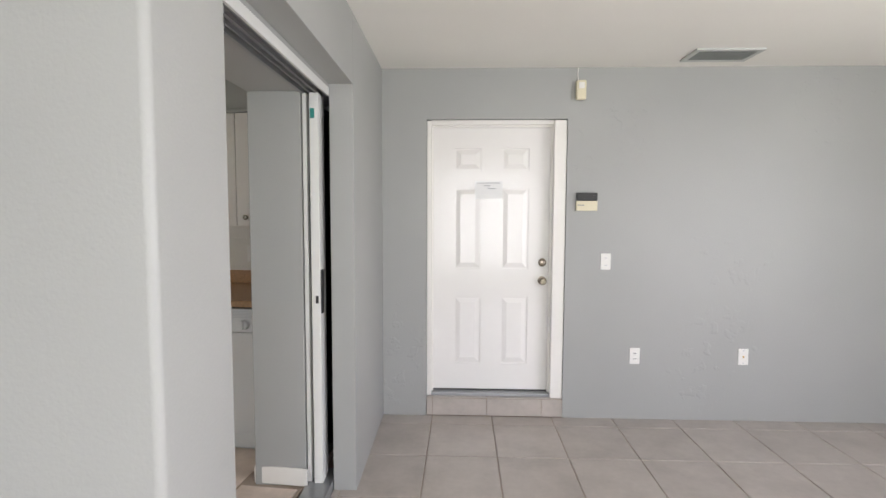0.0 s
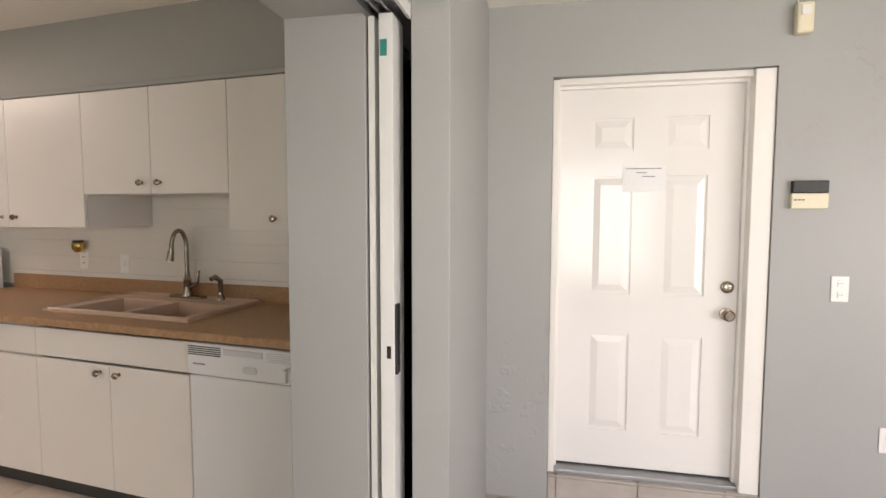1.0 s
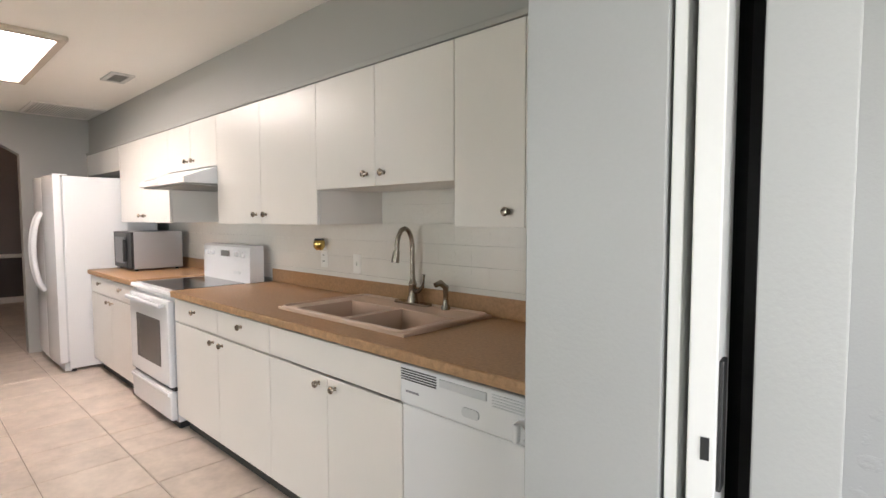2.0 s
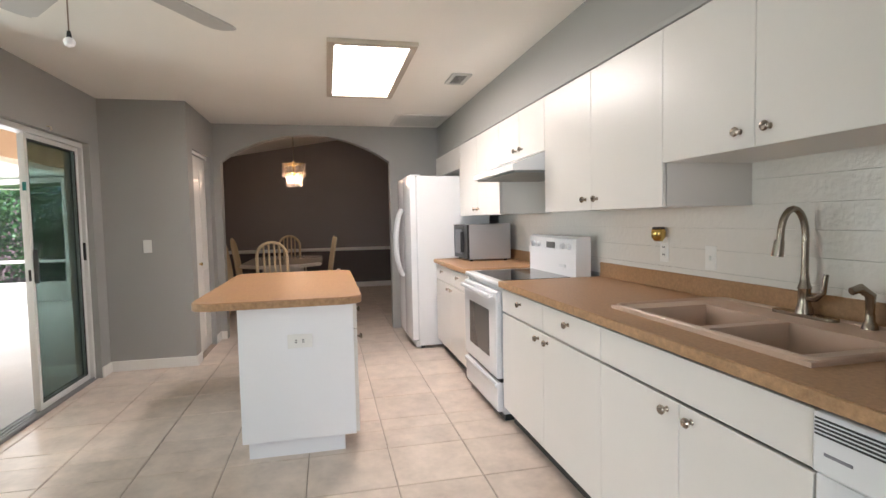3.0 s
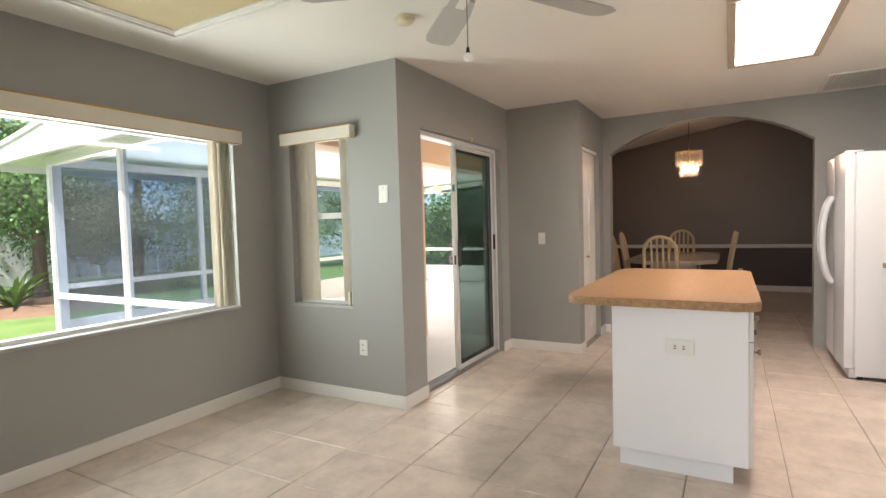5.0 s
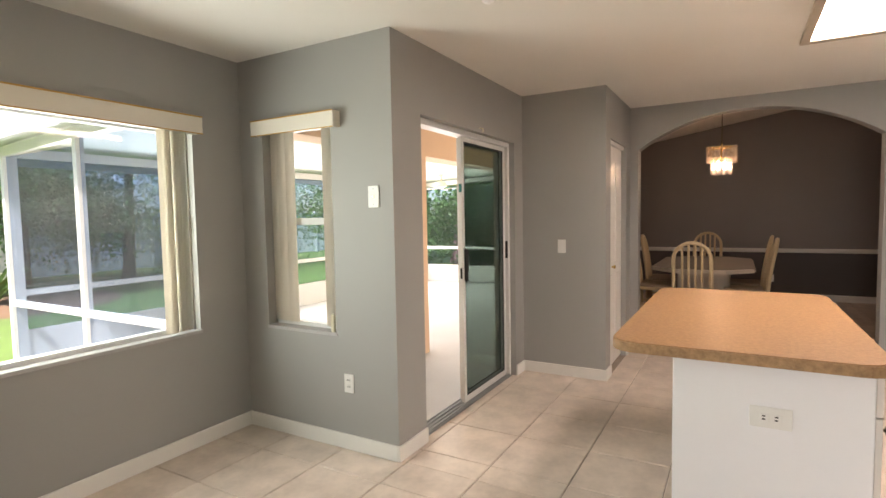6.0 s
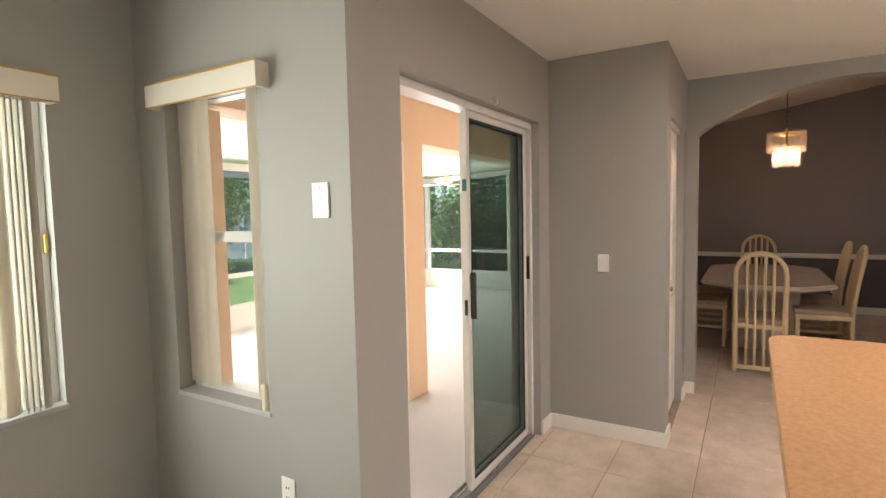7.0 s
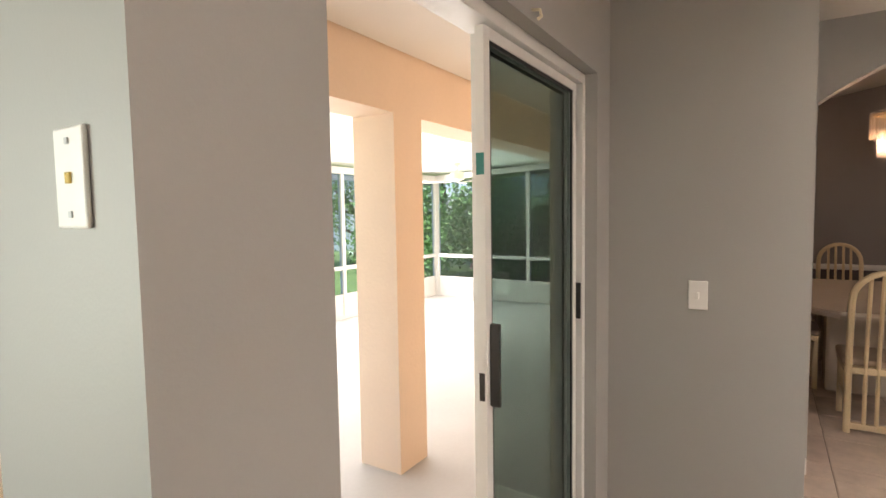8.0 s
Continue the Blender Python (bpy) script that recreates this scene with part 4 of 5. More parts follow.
def big_window():
    x0, x1, z0, z1, y = -3.36, -1.36, 0.73, 1.99, -0.90
    w = thing("window_1", ((x0 + x1) / 2, y, z0), "wide white-framed window onto the garden", "window", kind="structure")
    f = 0.035
    part("window_frame", boxes((x0, y - 0.03, z0, x0 + f, y + 0.03, z1), (x1 - f, y - 0.03, z0, x1, y + 0.03, z1), (x0 + f, y - 0.03, z0, x1 - f, y + 0.03, z0 + f), (x0 + f, y - 0.03, z1 - f, x1 - f, y + 0.03, z1)), M["alu"], w)
    pane = part("pane", boxes((x0 + f, y - 0.003, z0 + f, x1 - f, y + 0.003, z1 - f)), M["glass"], w)
    pane.visible_shadow = False
    part("window_sill", box(bmesh.new(), x0 - 0.005, -0.87, z0 - 0.012, x1 + 0.02, -0.792, z0 + 0.010, 0.004), M["concrete"], w, "pale marble sill")
    part("catch", box(bmesh.new(), x0 + 0.005, y + 0.03, 1.36, x0 + 0.02, y + 0.05, 1.44, 0.003), M["brass"], w)
    v = thing("window_valance", ((x0 + x1) / 2, -0.75, 1.96), "cream valance with golden edges over the wide window", "valance")
    part("board", box(bmesh.new(), x0 - 0.015, -0.735, 1.955, x1 + 0.06, -0.722, 2.055, 0.003), M["vane"], v)
    part("return_end", boxes((x0 - 0.015, -0.81, 1.955, x0, -0.735, 2.055)), M["vane"], v)
    part("return_end", boxes((x1 + 0.045, -0.81, 1.955, x1 + 0.06, -0.735, 2.055)), M["vane"], v)
    part("top_board", boxes((x0, -0.81, 2.040, x1 + 0.045, -0.735, 2.052)), M["vane"], v)
    part("edge_strip", boxes((x0 - 0.015, -0.7225, 2.051, x1 + 0.06, -0.7195, 2.059), (x0 - 0.015, -0.7225, 1.951, x1 + 0.06, -0.7195, 1.957)), M["gold_edge"], v, "golden edge strip")
    b = thing("vertical_blind", (x0 + 0.1, -0.77, 1.93), "stack of cream vertical blind slats drawn aside", "blind")
    part("headrail", boxes((x0, -0.79, 1.955, x1, -0.755, 1.985)), M["alu"], b)
    for i, (dx, turn) in enumerate([(0.075, 60), (0.095, 75), (0.115, 80), (0.135, 78), (0.155, 82), (0.185, 40), (0.215, 15)]):
        vane(b, x0 + dx, -0.775, 0.76, 1.955, 0.088, turn)


def narrow_window():
    y0, y1, z0, z1, x = -0.60, -0.01, 0.71, 2.03, -3.83
    w = thing("window_2", (x, (y0 + y1) / 2, z0), "narrow white single-hung window onto the lanai", "window", kind="structure")
    f = 0.035
    part("window_frame", boxes((x - 0.03, y0, z0, x + 0.03, y0 + f, z1), (x - 0.03, y1 - f, z0, x + 0.03, y1, z1), (x - 0.03, y0 + f, z0, x + 0.03, y1 - f, z0 + f), (x - 0.03, y0 + f, z1 - f, x + 0.03, y1 - f, z1)), M["alu"], w)
    part("meeting_rail", box(bmesh.new(), x - 0.02, y0 + f, 1.385, x + 0.035, y1 - f, 1.43, 0.003), M["alu"], w)
    for a, b, dx in ((z0 + f, 1.385, 0.012), (1.43, z1 - f, -0.012)):
        p = part("pane", boxes((x + dx - 0.002, y0 + f, a, x + dx + 0.002, y1 - f, b)), M["glass"], w)
        p.visible_shadow = False
    part("window_sill", box(bmesh.new(), -3.81, y0 - 0.005, z0 - 0.012, -3.715, y1 + 0.01, z0 + 0.010, 0.004), M["concrete"], w, "pale marble sill")
    v = thing("window_valance", (-3.68, (y0 + y1) / 2, 1.96), "short cream valance with golden edges over the narrow window", "valance")
    part("board", box(bmesh.new(), -3.672, -0.635, 1.965, -3.660, 0.065, 2.06, 0.003), M["vane"], v)
    part("return_end", boxes((-3.735, 0.052, 1.965, -3.672, 0.065, 2.06)), M["vane"], v)
    part("return_end", boxes((-3.735, -0.635, 1.965, -3.672, -0.622, 2.06)), M["vane"], v)
    part("top_board", boxes((-3.735, -0.622, 2.045, -3.672, 0.052, 2.057)), M["vane"], v)
    part("edge_strip", boxes((-3.6605, -0.635, 2.056, -3.6575, 0.065, 2.063), (-3.6605, -0.635, 1.961, -3.6575, 0.065, 1.967)), M["gold_edge"], v, "golden edge strip")
    b = thing("vertical_blind", (-3.70, -0.5, 1.93), "cream vertical blind slats drawn to both sides", "blind")
    part("headrail", boxes((-3.80, y0, 2.0, -3.75, y1, 2.03)), M["alu"], b)
    for x, y, turn in ((-3.782, -0.545, 96), (-3.775, -0.48, 93), (-3.768, -0.405, 88), (-3.765, -0.085, 84), (-3.752, -0.055, 88)):
        vane(b, x, y, 0.745, 2.0, 0.088, turn)
    t = thing("blind_weight", (-3.71, -0.035, 0.72), "small cream cord weight on the sill", "cord weight")
    part("body", box(bmesh.new(), -3.735, -0.05, 0.72, -3.715, -0.025, 0.83, 0.006), M["cream"], t)


big_window()
narrow_window()
wall_plate((-3.722, 0.305, 1.545), "x", 1, "jack", "white telephone plate with a brass-coloured jack", "phone_jack", 0.078, 0.125)
wall_plate((-3.722, 0.08, 0.415), "x", 1, "outlet", "white duplex outlet above the baseboard")
wall_plate((-5.75, 0.80, 1.145), "x", 1, "switch", "white light switch on the grey wall", "light_switch")

# ---- sliding door to the lanai ----


def slider():
    x0, x1, z1, y = -5.56, -4.03, 2.05, 0.34
    s = thing("sliding_door", ((x0 + x1) / 2, y, 0), "white aluminium sliding glass door, half open", "sliding door")
    part("head_track", boxes((x0, y - 0.05, z1 - 0.04, x1, y + 0.05, z1), bevel=0.003), M["alu"], s)
    part("jamb", boxes((x0, y - 0.05, 0.0, x0 + 0.035, y + 0.05, z1 - 0.04)), M["alu"], s)
    part("jamb", boxes((x1 - 0.012, y - 0.05, 0.0, x1, y + 0.05, z1 - 0.04)), M["alu"], s)
    tr = part("sill_track", boxes((x0 + 0.035, y - 0.06, -0.004, x1 - 0.012, y + 0.06, 0.010)), M["alu_raw"], s, "worn grey aluminium track")
    for d in (-0.045, -0.012, 0.022, 0.05):
        part("rail", boxes((x0 + 0.035, y + d - 0.003, 0.010, x1 - 0.012, y + d + 0.003, 0.024)), M["alu_raw"], tr)
    for nm, a, b, yy in (("sliding_panel", -5.50, -4.695, y + 0.018), ("fixed_panel", x0 + 0.035, -4.75, y - 0.025)):
        t, w = 0.014, 0.036
        p = part(nm, boxes((a, yy - t, 0.02, a + w, yy + t, z1 - 0.045), (b - w, yy - t, 0.02, b, yy + t, z1 - 0.045), (a + w, yy - t, 0.02, b - w, yy + t, 0.065), (a + w, yy - t, z1 - 0.078, b - w, yy + t, z1 - 0.045), bevel=0.002), M["alu"], s)
        g = part("pane", boxes((a + w, yy - 0.003, 0.065, b - w, yy + 0.003, z1 - 0.078)), M["tint"], p, "dark tinted glass")
        part("seal", boxes((a + w, yy + 0.004, 0.065, a + w + 0.012, yy + 0.010, z1 - 0.078), (b - w - 0.012, yy + 0.004, 0.065, b - w, yy + 0.010, z1 - 0.078), (a + w + 0.012, yy + 0.004, z1 - 0.090, b - w - 0.012, yy + 0.010, z1 - 0.078), (a + w + 0.012, yy + 0.004, 0.065, b - w - 0.012, yy + 0.010, 0.077)), M["black"], p, "black rubber seal")
        if nm == "sliding_panel":
            part("handle", box(bmesh.new(), b - 0.034, yy + t, 0.94, b - 0.018, yy + t + 0.03, 1.18, 0.004), M["black"], p, "black pull handle")
            part("latch", boxes((b, yy - 0.008, 0.96, b + 0.003, yy + 0.008, 1.04)), M["black"], p)
            part("tape", boxes((b, yy - 0.012, 1.60, b + 0.002, yy + 0.012, 1.66)), M["teal"], p, "scrap of teal tape")
    part("keeper", box(bmesh.new(), x0 + 0.034, y + 0.02, 1.05, x0 + 0.045, y + 0.045, 1.20, 0.002), M["black"], s)
    hk = thing("wall_hook", (-4.87, 0.44, 2.07), "small cream hook above the sliding door", "hook")
    part("hook", tube(bmesh.new(), [(-4.87, 0.44, 2.08), (-4.87, 0.465, 2.075), (-4.87, 0.47, 2.055), (-4.87, 0.458, 2.05)], 0.005, 8), M["cream"], hk)


slider()

# ---- closet door ----


def closet():
    x0, x1, z1, y = -6.66, -5.93, 2.07, 1.13
    c = thing("door_2", ((x0 + x1) / 2, y, 0), "white panelled bifold closet door, closed", "door", kind="structure")
    part("head_track", boxes((x0, y - 0.03, z1 - 0.03, x1, y + 0.02, z1)), M["alu"], c)
    mid = (x0 + x1) / 2
    for a, b in ((x0 + 0.006, mid - 0.002), (mid + 0.002, x1 - 0.006)):
        p = part("leaf", boxes((a, y - 0.03, 0.012, b, y - 0.004, z1 - 0.035), bevel=0.002), M["trim"], c)
        for z0, zt in ((0.16, 0.86), (0.98, 1.90)):
            part("raised_panel", box(bmesh.new(), a + 0.07, y - 0.008, z0, b - 0.07, y + 0.006, zt, 0.010), M["trim"], p)
    part("door_knob", lathe(bmesh.new(), [(0.008, 0), (0.008, 0.015), (0.018, 0.02), (0.016, 0.03), (0.004, 0.034)], pose(mid + 0.06, y - 0.004, 0.93, -90, 0, 0), 14), M["brass"], c, smooth=True)


closet()

# ---- sunroom: door, fittings ----


def entry_door():
    d = thing("door_1", (0.52, 0.1, SUNZ), "white six-panel entry door, closed, in a deep recess", "door", kind="structure")
    x0, x1, z0, z1 = 0.072, 0.945, 0.122, 2.09
    y = 0.105
    part("casing", boxes((0.036, 0.035, 0.090, 0.068, 0.165, 2.12), (0.95, 0.012, 0.090, 1.0385, 0.165, 2.12), (0.068, 0.035, 2.092, 0.95, 0.165, 2.1235), bevel=0.004), M["trim"], d)
    part("stop", boxes((0.068, y - 0.030, 0.05, 0.080, y - 0.004, 2.092), (0.936, y - 0.030, 0.05, 0.95, y - 0.004, 2.092), (0.080, y - 0.030, 2.078, 0.936, y - 0.004, 2.092)), M["trim"], d)
    leaf = bmesh.new()
    box(leaf, x0, y + 0.008, z0, x1, y + 0.045, z1)
    px = ((0.235, 0.435), (0.585, 0.785))
    zs = ((0.32, 0.83), (1.04, 1.64), (1.77, 1.93))
    xs = [x0, px[0][0], px[0][1], px[1][0], px[1][1], x1]
    # stiles and rails proud of the field
    for a, b in ((xs[0], xs[1]), (xs[2], xs[3]), (xs[4], xs[5])):
        box(leaf, a, y, z0, b, y + 0.010, z1)
    zz = [z0] + [v for p in zs for v in p] + [z1]
    for a, b in px:
        for i in range(0, 8, 2):
            box(leaf, a, y, zz[i], b, y + 0.010, zz[i + 1])
    lf = part("leaf", leaf, M["door"], d)
    for a, b in px:
        for za, zb in zs:
            bm = bmesh.new()
            o = [bm.verts.new(p) for p in ((a + 0.012, y + 0.008, za + 0.012), (b - 0.012, y + 0.008, za + 0.012), (b - 0.012, y + 0.008, zb - 0.012), (a + 0.012, y + 0.008, zb - 0.012))]
            i = [bm.verts.new(p) for p in ((a + 0.045, y + 0.0005, za + 0.045), (b - 0.045, y + 0.0005, za + 0.045), (b - 0.045, y + 0.0005, zb - 0.045), (a + 0.045, y + 0.0005, zb - 0.045))]
            for k in range(4):
                bm.faces.new((o[k], o[(k + 1) % 4], i[(k + 1) % 4], i[k]))
            bm.faces.new(i)
            part("raised_panel", bm, M["door"], lf)
    for z, nm, prof in ((1.09, "deadbolt", [(0.030, 0), (0.030, 0.008), (0.022, 0.012), (0.018, 0.022), (0.010, 0.024)]), (0.955, "door_handle", [(0.032, 0), (0.030, 0.008), (0.012, 0.012), (0.012, 0.030), (0.027, 0.040), (0.028, 0.055), (0.018, 0.064)])):
        part(nm, lathe(bmesh.new(), prof, pose(0.89, y, z, 90, 0, 0), 18), M["nickel"], lf, smooth=True)
    part("threshold", box(bmesh.new(), 0.068, 0.03, 0.090, 0.95, 0.16, 0.112, 0.004), M["alu_raw"], d, "dark metal threshold")
    part("sweep", boxes((x0, y + 0.002, 0.112, x1, y + 0.04, 0.124)), M["black"], d)
    note = part("notice", boxes((0.385, y - 0.0025, 1.56, 0.59, y - 0.0005, 1.69)), M["paper"], lf, "white paper notice")
    for k, (a, b) in enumerate(((0.40, 0.57), (0.45, 0.50), (0.48, 0.54))):
        part("line", boxes((a, y - 0.0035, 1.675 - 0.02 * k, b, y - 0.0025, 1.679 - 0.02 * k)), M["ink"], note)
    skewed(d)
    st = thing("door_step", (0.54, 0.08, SUNZ), "low tiled step under the entry door", "step", kind="structure")
    part("riser", boxes((0.036, 0.004, SUNZ, 1.039, 0.165, 0.084)), M["grout"], st)
    for a, b in ((0.04, 0.078), (0.082, 0.48), (0.484, 0.885), (0.889, 1.036)):
        part("tile", box(bmesh.new(), a, -0.004, SUNZ + 0.005, b, 0.004, 0.080, 0.002), M["tile_sun"], st)
        part("tile", box(bmesh.new(), a, 0.0, 0.083, b, 0.16, 0.091, 0.002), M["tile_sun"], st)
    skewed(st)


M["door"] = mat("white_gloss_door_paint", (0.82, 0.80, 0.78), 0.16, var=0.015, scale=2, fine=30, bump=0.02)
entry_door()

skewed(wall_plate((1.328, 0.0, 1.11), "y", -1, "rockers", "white double rocker switch beside the door", "light_switch"))
skewed(wall_plate((1.555, 0.0, 0.42), "y", -1, "outlet", "white duplex outlet low on the wall"))
skewed(wall_plate((2.33, 0.0, 0.425), "y", -1, "jack", "cream cable jack plate low on the wall", "cable_jack"))
sn = thing("alarm_detector", (1.12, 0.0, 2.31), "cream wall-mounted alarm detector with a cable", "detector")
part("body", box(bmesh.new(), 1.085, -0.05, 2.25, 1.155, -0.001, 2.385, 0.012), M["cream"], sn)
part("lens", box(bmesh.new(), 1.10, -0.055, 2.325, 1.14, -0.048, 2.368, 0.004), M["trim"], sn)
part("cable", tube(bmesh.new(), [(1.105, -0.004, 2.38), (1.10, -0.004, 2.43), (1.103, -0.004, CEIL)], 0.003, 6), M["trim"], sn)
skewed(sn)
th = thing("thermostat", (1.18, 0.0, 1.54), "cream and black wall thermostat", "thermostat")
part("base", box(bmesh.new(), 1.105, -0.028, 1.475, 1.255, -0.001, 1.545, 0.004), M["cream"], th)
cover = part("cover", box(bmesh.new(), 1.108, -0.034, 1.546, 1.252, -0.001, 1.602, 0.004), M["black"], th, "black louvred cover")
for k in range(3):
    part("louvre", boxes((1.115, -0.036, 1.555 + 0.014 * k, 1.245, -0.033, 1.560 + 0.014 * k)), M["black"], cover)
for k in range(3):
    part("button", box(bmesh.new(), 1.115 + 0.016 * k, -0.031, 1.512, 1.124 + 0.016 * k, -0.027, 1.518), M["ink"], th)
skewed(th)

# ---- stacked sliding panels in the slot of the thick wall ----


def stacked_panels():
    s = thing("sliding_door", (-0.14, -0.9, 0), "white aluminium sliding door panels pushed into the wall slot", "sliding door")
    part("head_track", boxes((-0.265, -2.67, 2.068, -0.250, -1.09, 2.099), (-0.226, -2.67, 2.074, -0.220, -0.98, 2.099), (-0.190, -2.67, 2.074, -0.184, -0.98, 2.099), (-0.250, -2.67, 2.093, -0.136, -0.98, 2.0995)), M["alu_raw"], s, "grey aluminium head track")
    part("track_lip", boxes((-0.136, -2.67, 2.060, -0.1255, -1.08, 2.118)), M["alu"], s, "white track lip")
    part("sill_track", boxes((-0.262, -2.67, -0.05, -0.128, -0.95, 0.008)), M["alu_raw"], s, "grey aluminium floor track")
    for xx, y0, w in ((-0.248, -1.105, 0.022), (-0.196, -1.12, 0.046)):
        p = part("panel_stile", box(bmesh.new(), xx - w / 2, y0, 0.008, xx + w / 2, -1.0, 2.070, 0.003), M["alu"], s)
        part("pane", boxes((xx - 0.003, -1.0, 0.06, xx + 0.003, -0.62, 2.03)), M["tint"], p)
        if w > 0.03:
            part("handle", box(bmesh.new(), xx + 0.023, y0 + 0.008, 0.93, xx + 0.031, y0 + 0.045, 1.16, 0.002), M["black"], p, "black pull handle")
            part("latch", boxes((xx - 0.001, y0 - 0.002, 0.985, xx + 0.013, y0 + 0.001, 1.025)), M["black"], p)
            part("tape", boxes((xx - 0.018, y0 - 0.002, 1.94, xx + 0.004, y0 + 0.001, 1.99)), M["teal"], p, "scrap of teal tape")
    # thin black sheets added to paint the shade deep in the slot
    part("pocket_lining", boxes((-0.1255, -1.06, 0.0, -0.1285, -0.61, 2.07), (-0.262, -0.612, 0.0, -0.1285, -0.606, 2.07)), M["black"], s, "black sheets standing in for the slot's shade")
    s.matrix_basis = PK @ s.matrix_basis


stacked_panels()

# ---- dining room ----


def dining_chair(group):
    """Arched slat-back chair; the seat looks along +x."""
    c = thing("dining_chair", (0, 0, 0), "cream lacquered dining chair with arched slat back", "chair", group)
    back_x = -0.21
    rail = bmesh.new()

    def curve(z):
        return back_x - 0.10 * max(0.0, (z - 0.45) / 0.65) ** 1.4

    half, top = 0.19, 1.085
    pts = [(curve(z), -half, z) for z in (0.0, 0.2, 0.45, 0.6, 0.75, 0.88)]
    for i in range(1, 12):
        a = math.pi * i / 12
        z = 0.895 + 0.19 * math.sin(a)
        pts.append((curve(z), -half * math.cos(a), z))
    pts += [(curve(z), half, z) for z in (0.88, 0.75, 0.6, 0.45, 0.2, 0.0)]
    part("backrest", tube(rail, pts, 0.021, 8), M["chair"], c, smooth=True)
    for y in (-0.10, -0.035, 0.035, 0.10):
        zt = 0.895 + 0.19 * math.sqrt(1 - (y / half) ** 2) - 0.01
        part("slat", tube(bmesh.new(), [(curve(z), y, z) for z in (0.055, 0.45, 0.65, 0.85, zt)], 0.013, 6), M["chair"], c, smooth=True)
    part("bottom_rail", box(bmesh.new(), back_x - 0.018, -half, 0.03, back_x + 0.018, half, 0.07, 0.004), M["chair"], c)
    part("seat_frame", box(bmesh.new(), back_x - 0.01, -0.215, 0.40, 0.235, 0.215, 0.445, 0.006), M["chair"], c)
    bm = box(bmesh.new(), back_x + 0.03, -0.222, 0.445, 0.245, 0.222, 0.492, 0.018, 3)
    part("seat", bm, M["seat"], c, "beige upholstered seat", smooth=True)
    for y in (-0.19, 0.19):
        part("leg", box(bmesh.new(), 0.195, y - 0.018, 0.0, 0.23, y + 0.018, 0.40, 0.004), M["chair"], c)
        part("stretcher", box(bmesh.new(), back_x, y - 0.010, 0.19, 0.20, y + 0.010, 0.22, 0.003), M["chair"], c)
    return c


GROUP = "chairs round the dining table"
first = dining_chair(GROUP)
first.matrix_basis = pose(-7.90, 1.70, 0, 0, 0, 180)
for x, y, rz in ((-10.33, 1.72, 0), (-9.28, 2.22, -90), (-8.58, 2.24, -90), (-9.55, 1.20, 90), (-8.80, 1.18, 90)):
    copy_thing(first, pose(x, y, 0, 0, 0, rz))


def dining_table():
    t = thing("dining_table", (-9.2, 1.76, 0), "pale cream lacquered dining table with clipped corners", "table")
    x0, x1, y0, y1, c = -10.12, -8.0, 1.18, 2.33, 0.30
    out = [(x0 + c, y0), (x1 - c, y0), (x1, y0 + c), (x1, y1 - c), (x1 - c, y1), (x0 + c, y1), (x0, y1 - c), (x0, y0 + c)]
    bm = slab_of(bmesh.new(), out, "z", 0.70, 0.75)
    bmesh.ops.bevel(bm, geom=[e for e in bm.edges if abs(e.verts[0].co.z - e.verts[1].co.z) < 1e-5], offset=0.018, segments=4, affect='EDGES')
    part("tabletop", bm, M["table"], t, smooth=True)
    for x in (-9.75, -8.75):
        part("pedestal", box(bmesh.new(), x - 0.16, 1.46, 0.0, x + 0.16, 2.06, 0.70, 0.02), M["table"], t)


dining_table()


def chandelier():
    x, y = -9.15, 1.935
    c = thing("chandelier", (x, y, 2.85), "two-tier chandelier of clear glass tubes, lit", "chandelier")
    part("canopy", lathe(bmesh.new(), [(0.06, 2.86), (0.05, 2.82), (0.012, 2.80)], pose(x, y, 0), 16), M["brass"], c, smooth=True)
    part("chain", tube(bmesh.new(), [(x + 0.004 * (-1) ** i, y, 2.31 + 0.025 * i) for i in range(21)], 0.006, 6), M["nickel"], c)
    part("hoop", tube(bmesh.new(), [(x + 0.165 * math.cos(radians(a)), y + 0.165 * math.sin(radians(a)), 2.265) for a in range(0, 361, 15)], 0.007, 6), M["brass"], c)
    part("hoop", tube(bmesh.new(), [(x + 0.11 * math.cos(radians(a)), y + 0.11 * math.sin(radians(a)), 2.12) for a in range(0, 361, 15)], 0.006, 6), M["brass"], c)
    arms = bmesh.new()
    for a in range(0, 360, 60):
        rod(arms, (x, y, 2.27), (x + 0.165 * math.cos(radians(a)), y + 0.165 * math.sin(radians(a)), 2.265), 0.005, seg=6)
    rod(arms, (x, y, 2.05), (x, y, 2.32), 0.014, seg=8)
    part("arms", arms, M["brass"], c)
    for n, r, z0, z1 in ((20, 0.165, 2.06, 2.28), (14, 0.11, 1.91, 2.13)):
        for k in range(n):
            a = 2 * math.pi * (k + 0.5) / n
            dz = 0.012 * (k % 2)
            part("glass_tube", rod(bmesh.new(), (x + r * math.cos(a), y + r * math.sin(a), z0 + dz), (x + r * math.cos(a), y + r * math.sin(a), z1 + dz), 0.020, seg=8), M["crystal"], c, smooth=True)
    for k in range(4):
        a = math.pi / 4 + math.pi / 2 * k
        part("bulb", lathe(bmesh.new(), [(0.006, -0.05), (0.016, -0.03), (0.018, 0.0), (0.010, 0.03), (0.003, 0.045)], pose(x + 0.055 * math.cos(a), y + 0.055 * math.sin(a), 2.03), 10), M["bulb"], c, "glowing candle bulb", smooth=True)


chandelier()
wall_plate((-11.197, 2.62, 0.33), "x", 1, "outlet", "white duplex outlet low on the dining room wall")

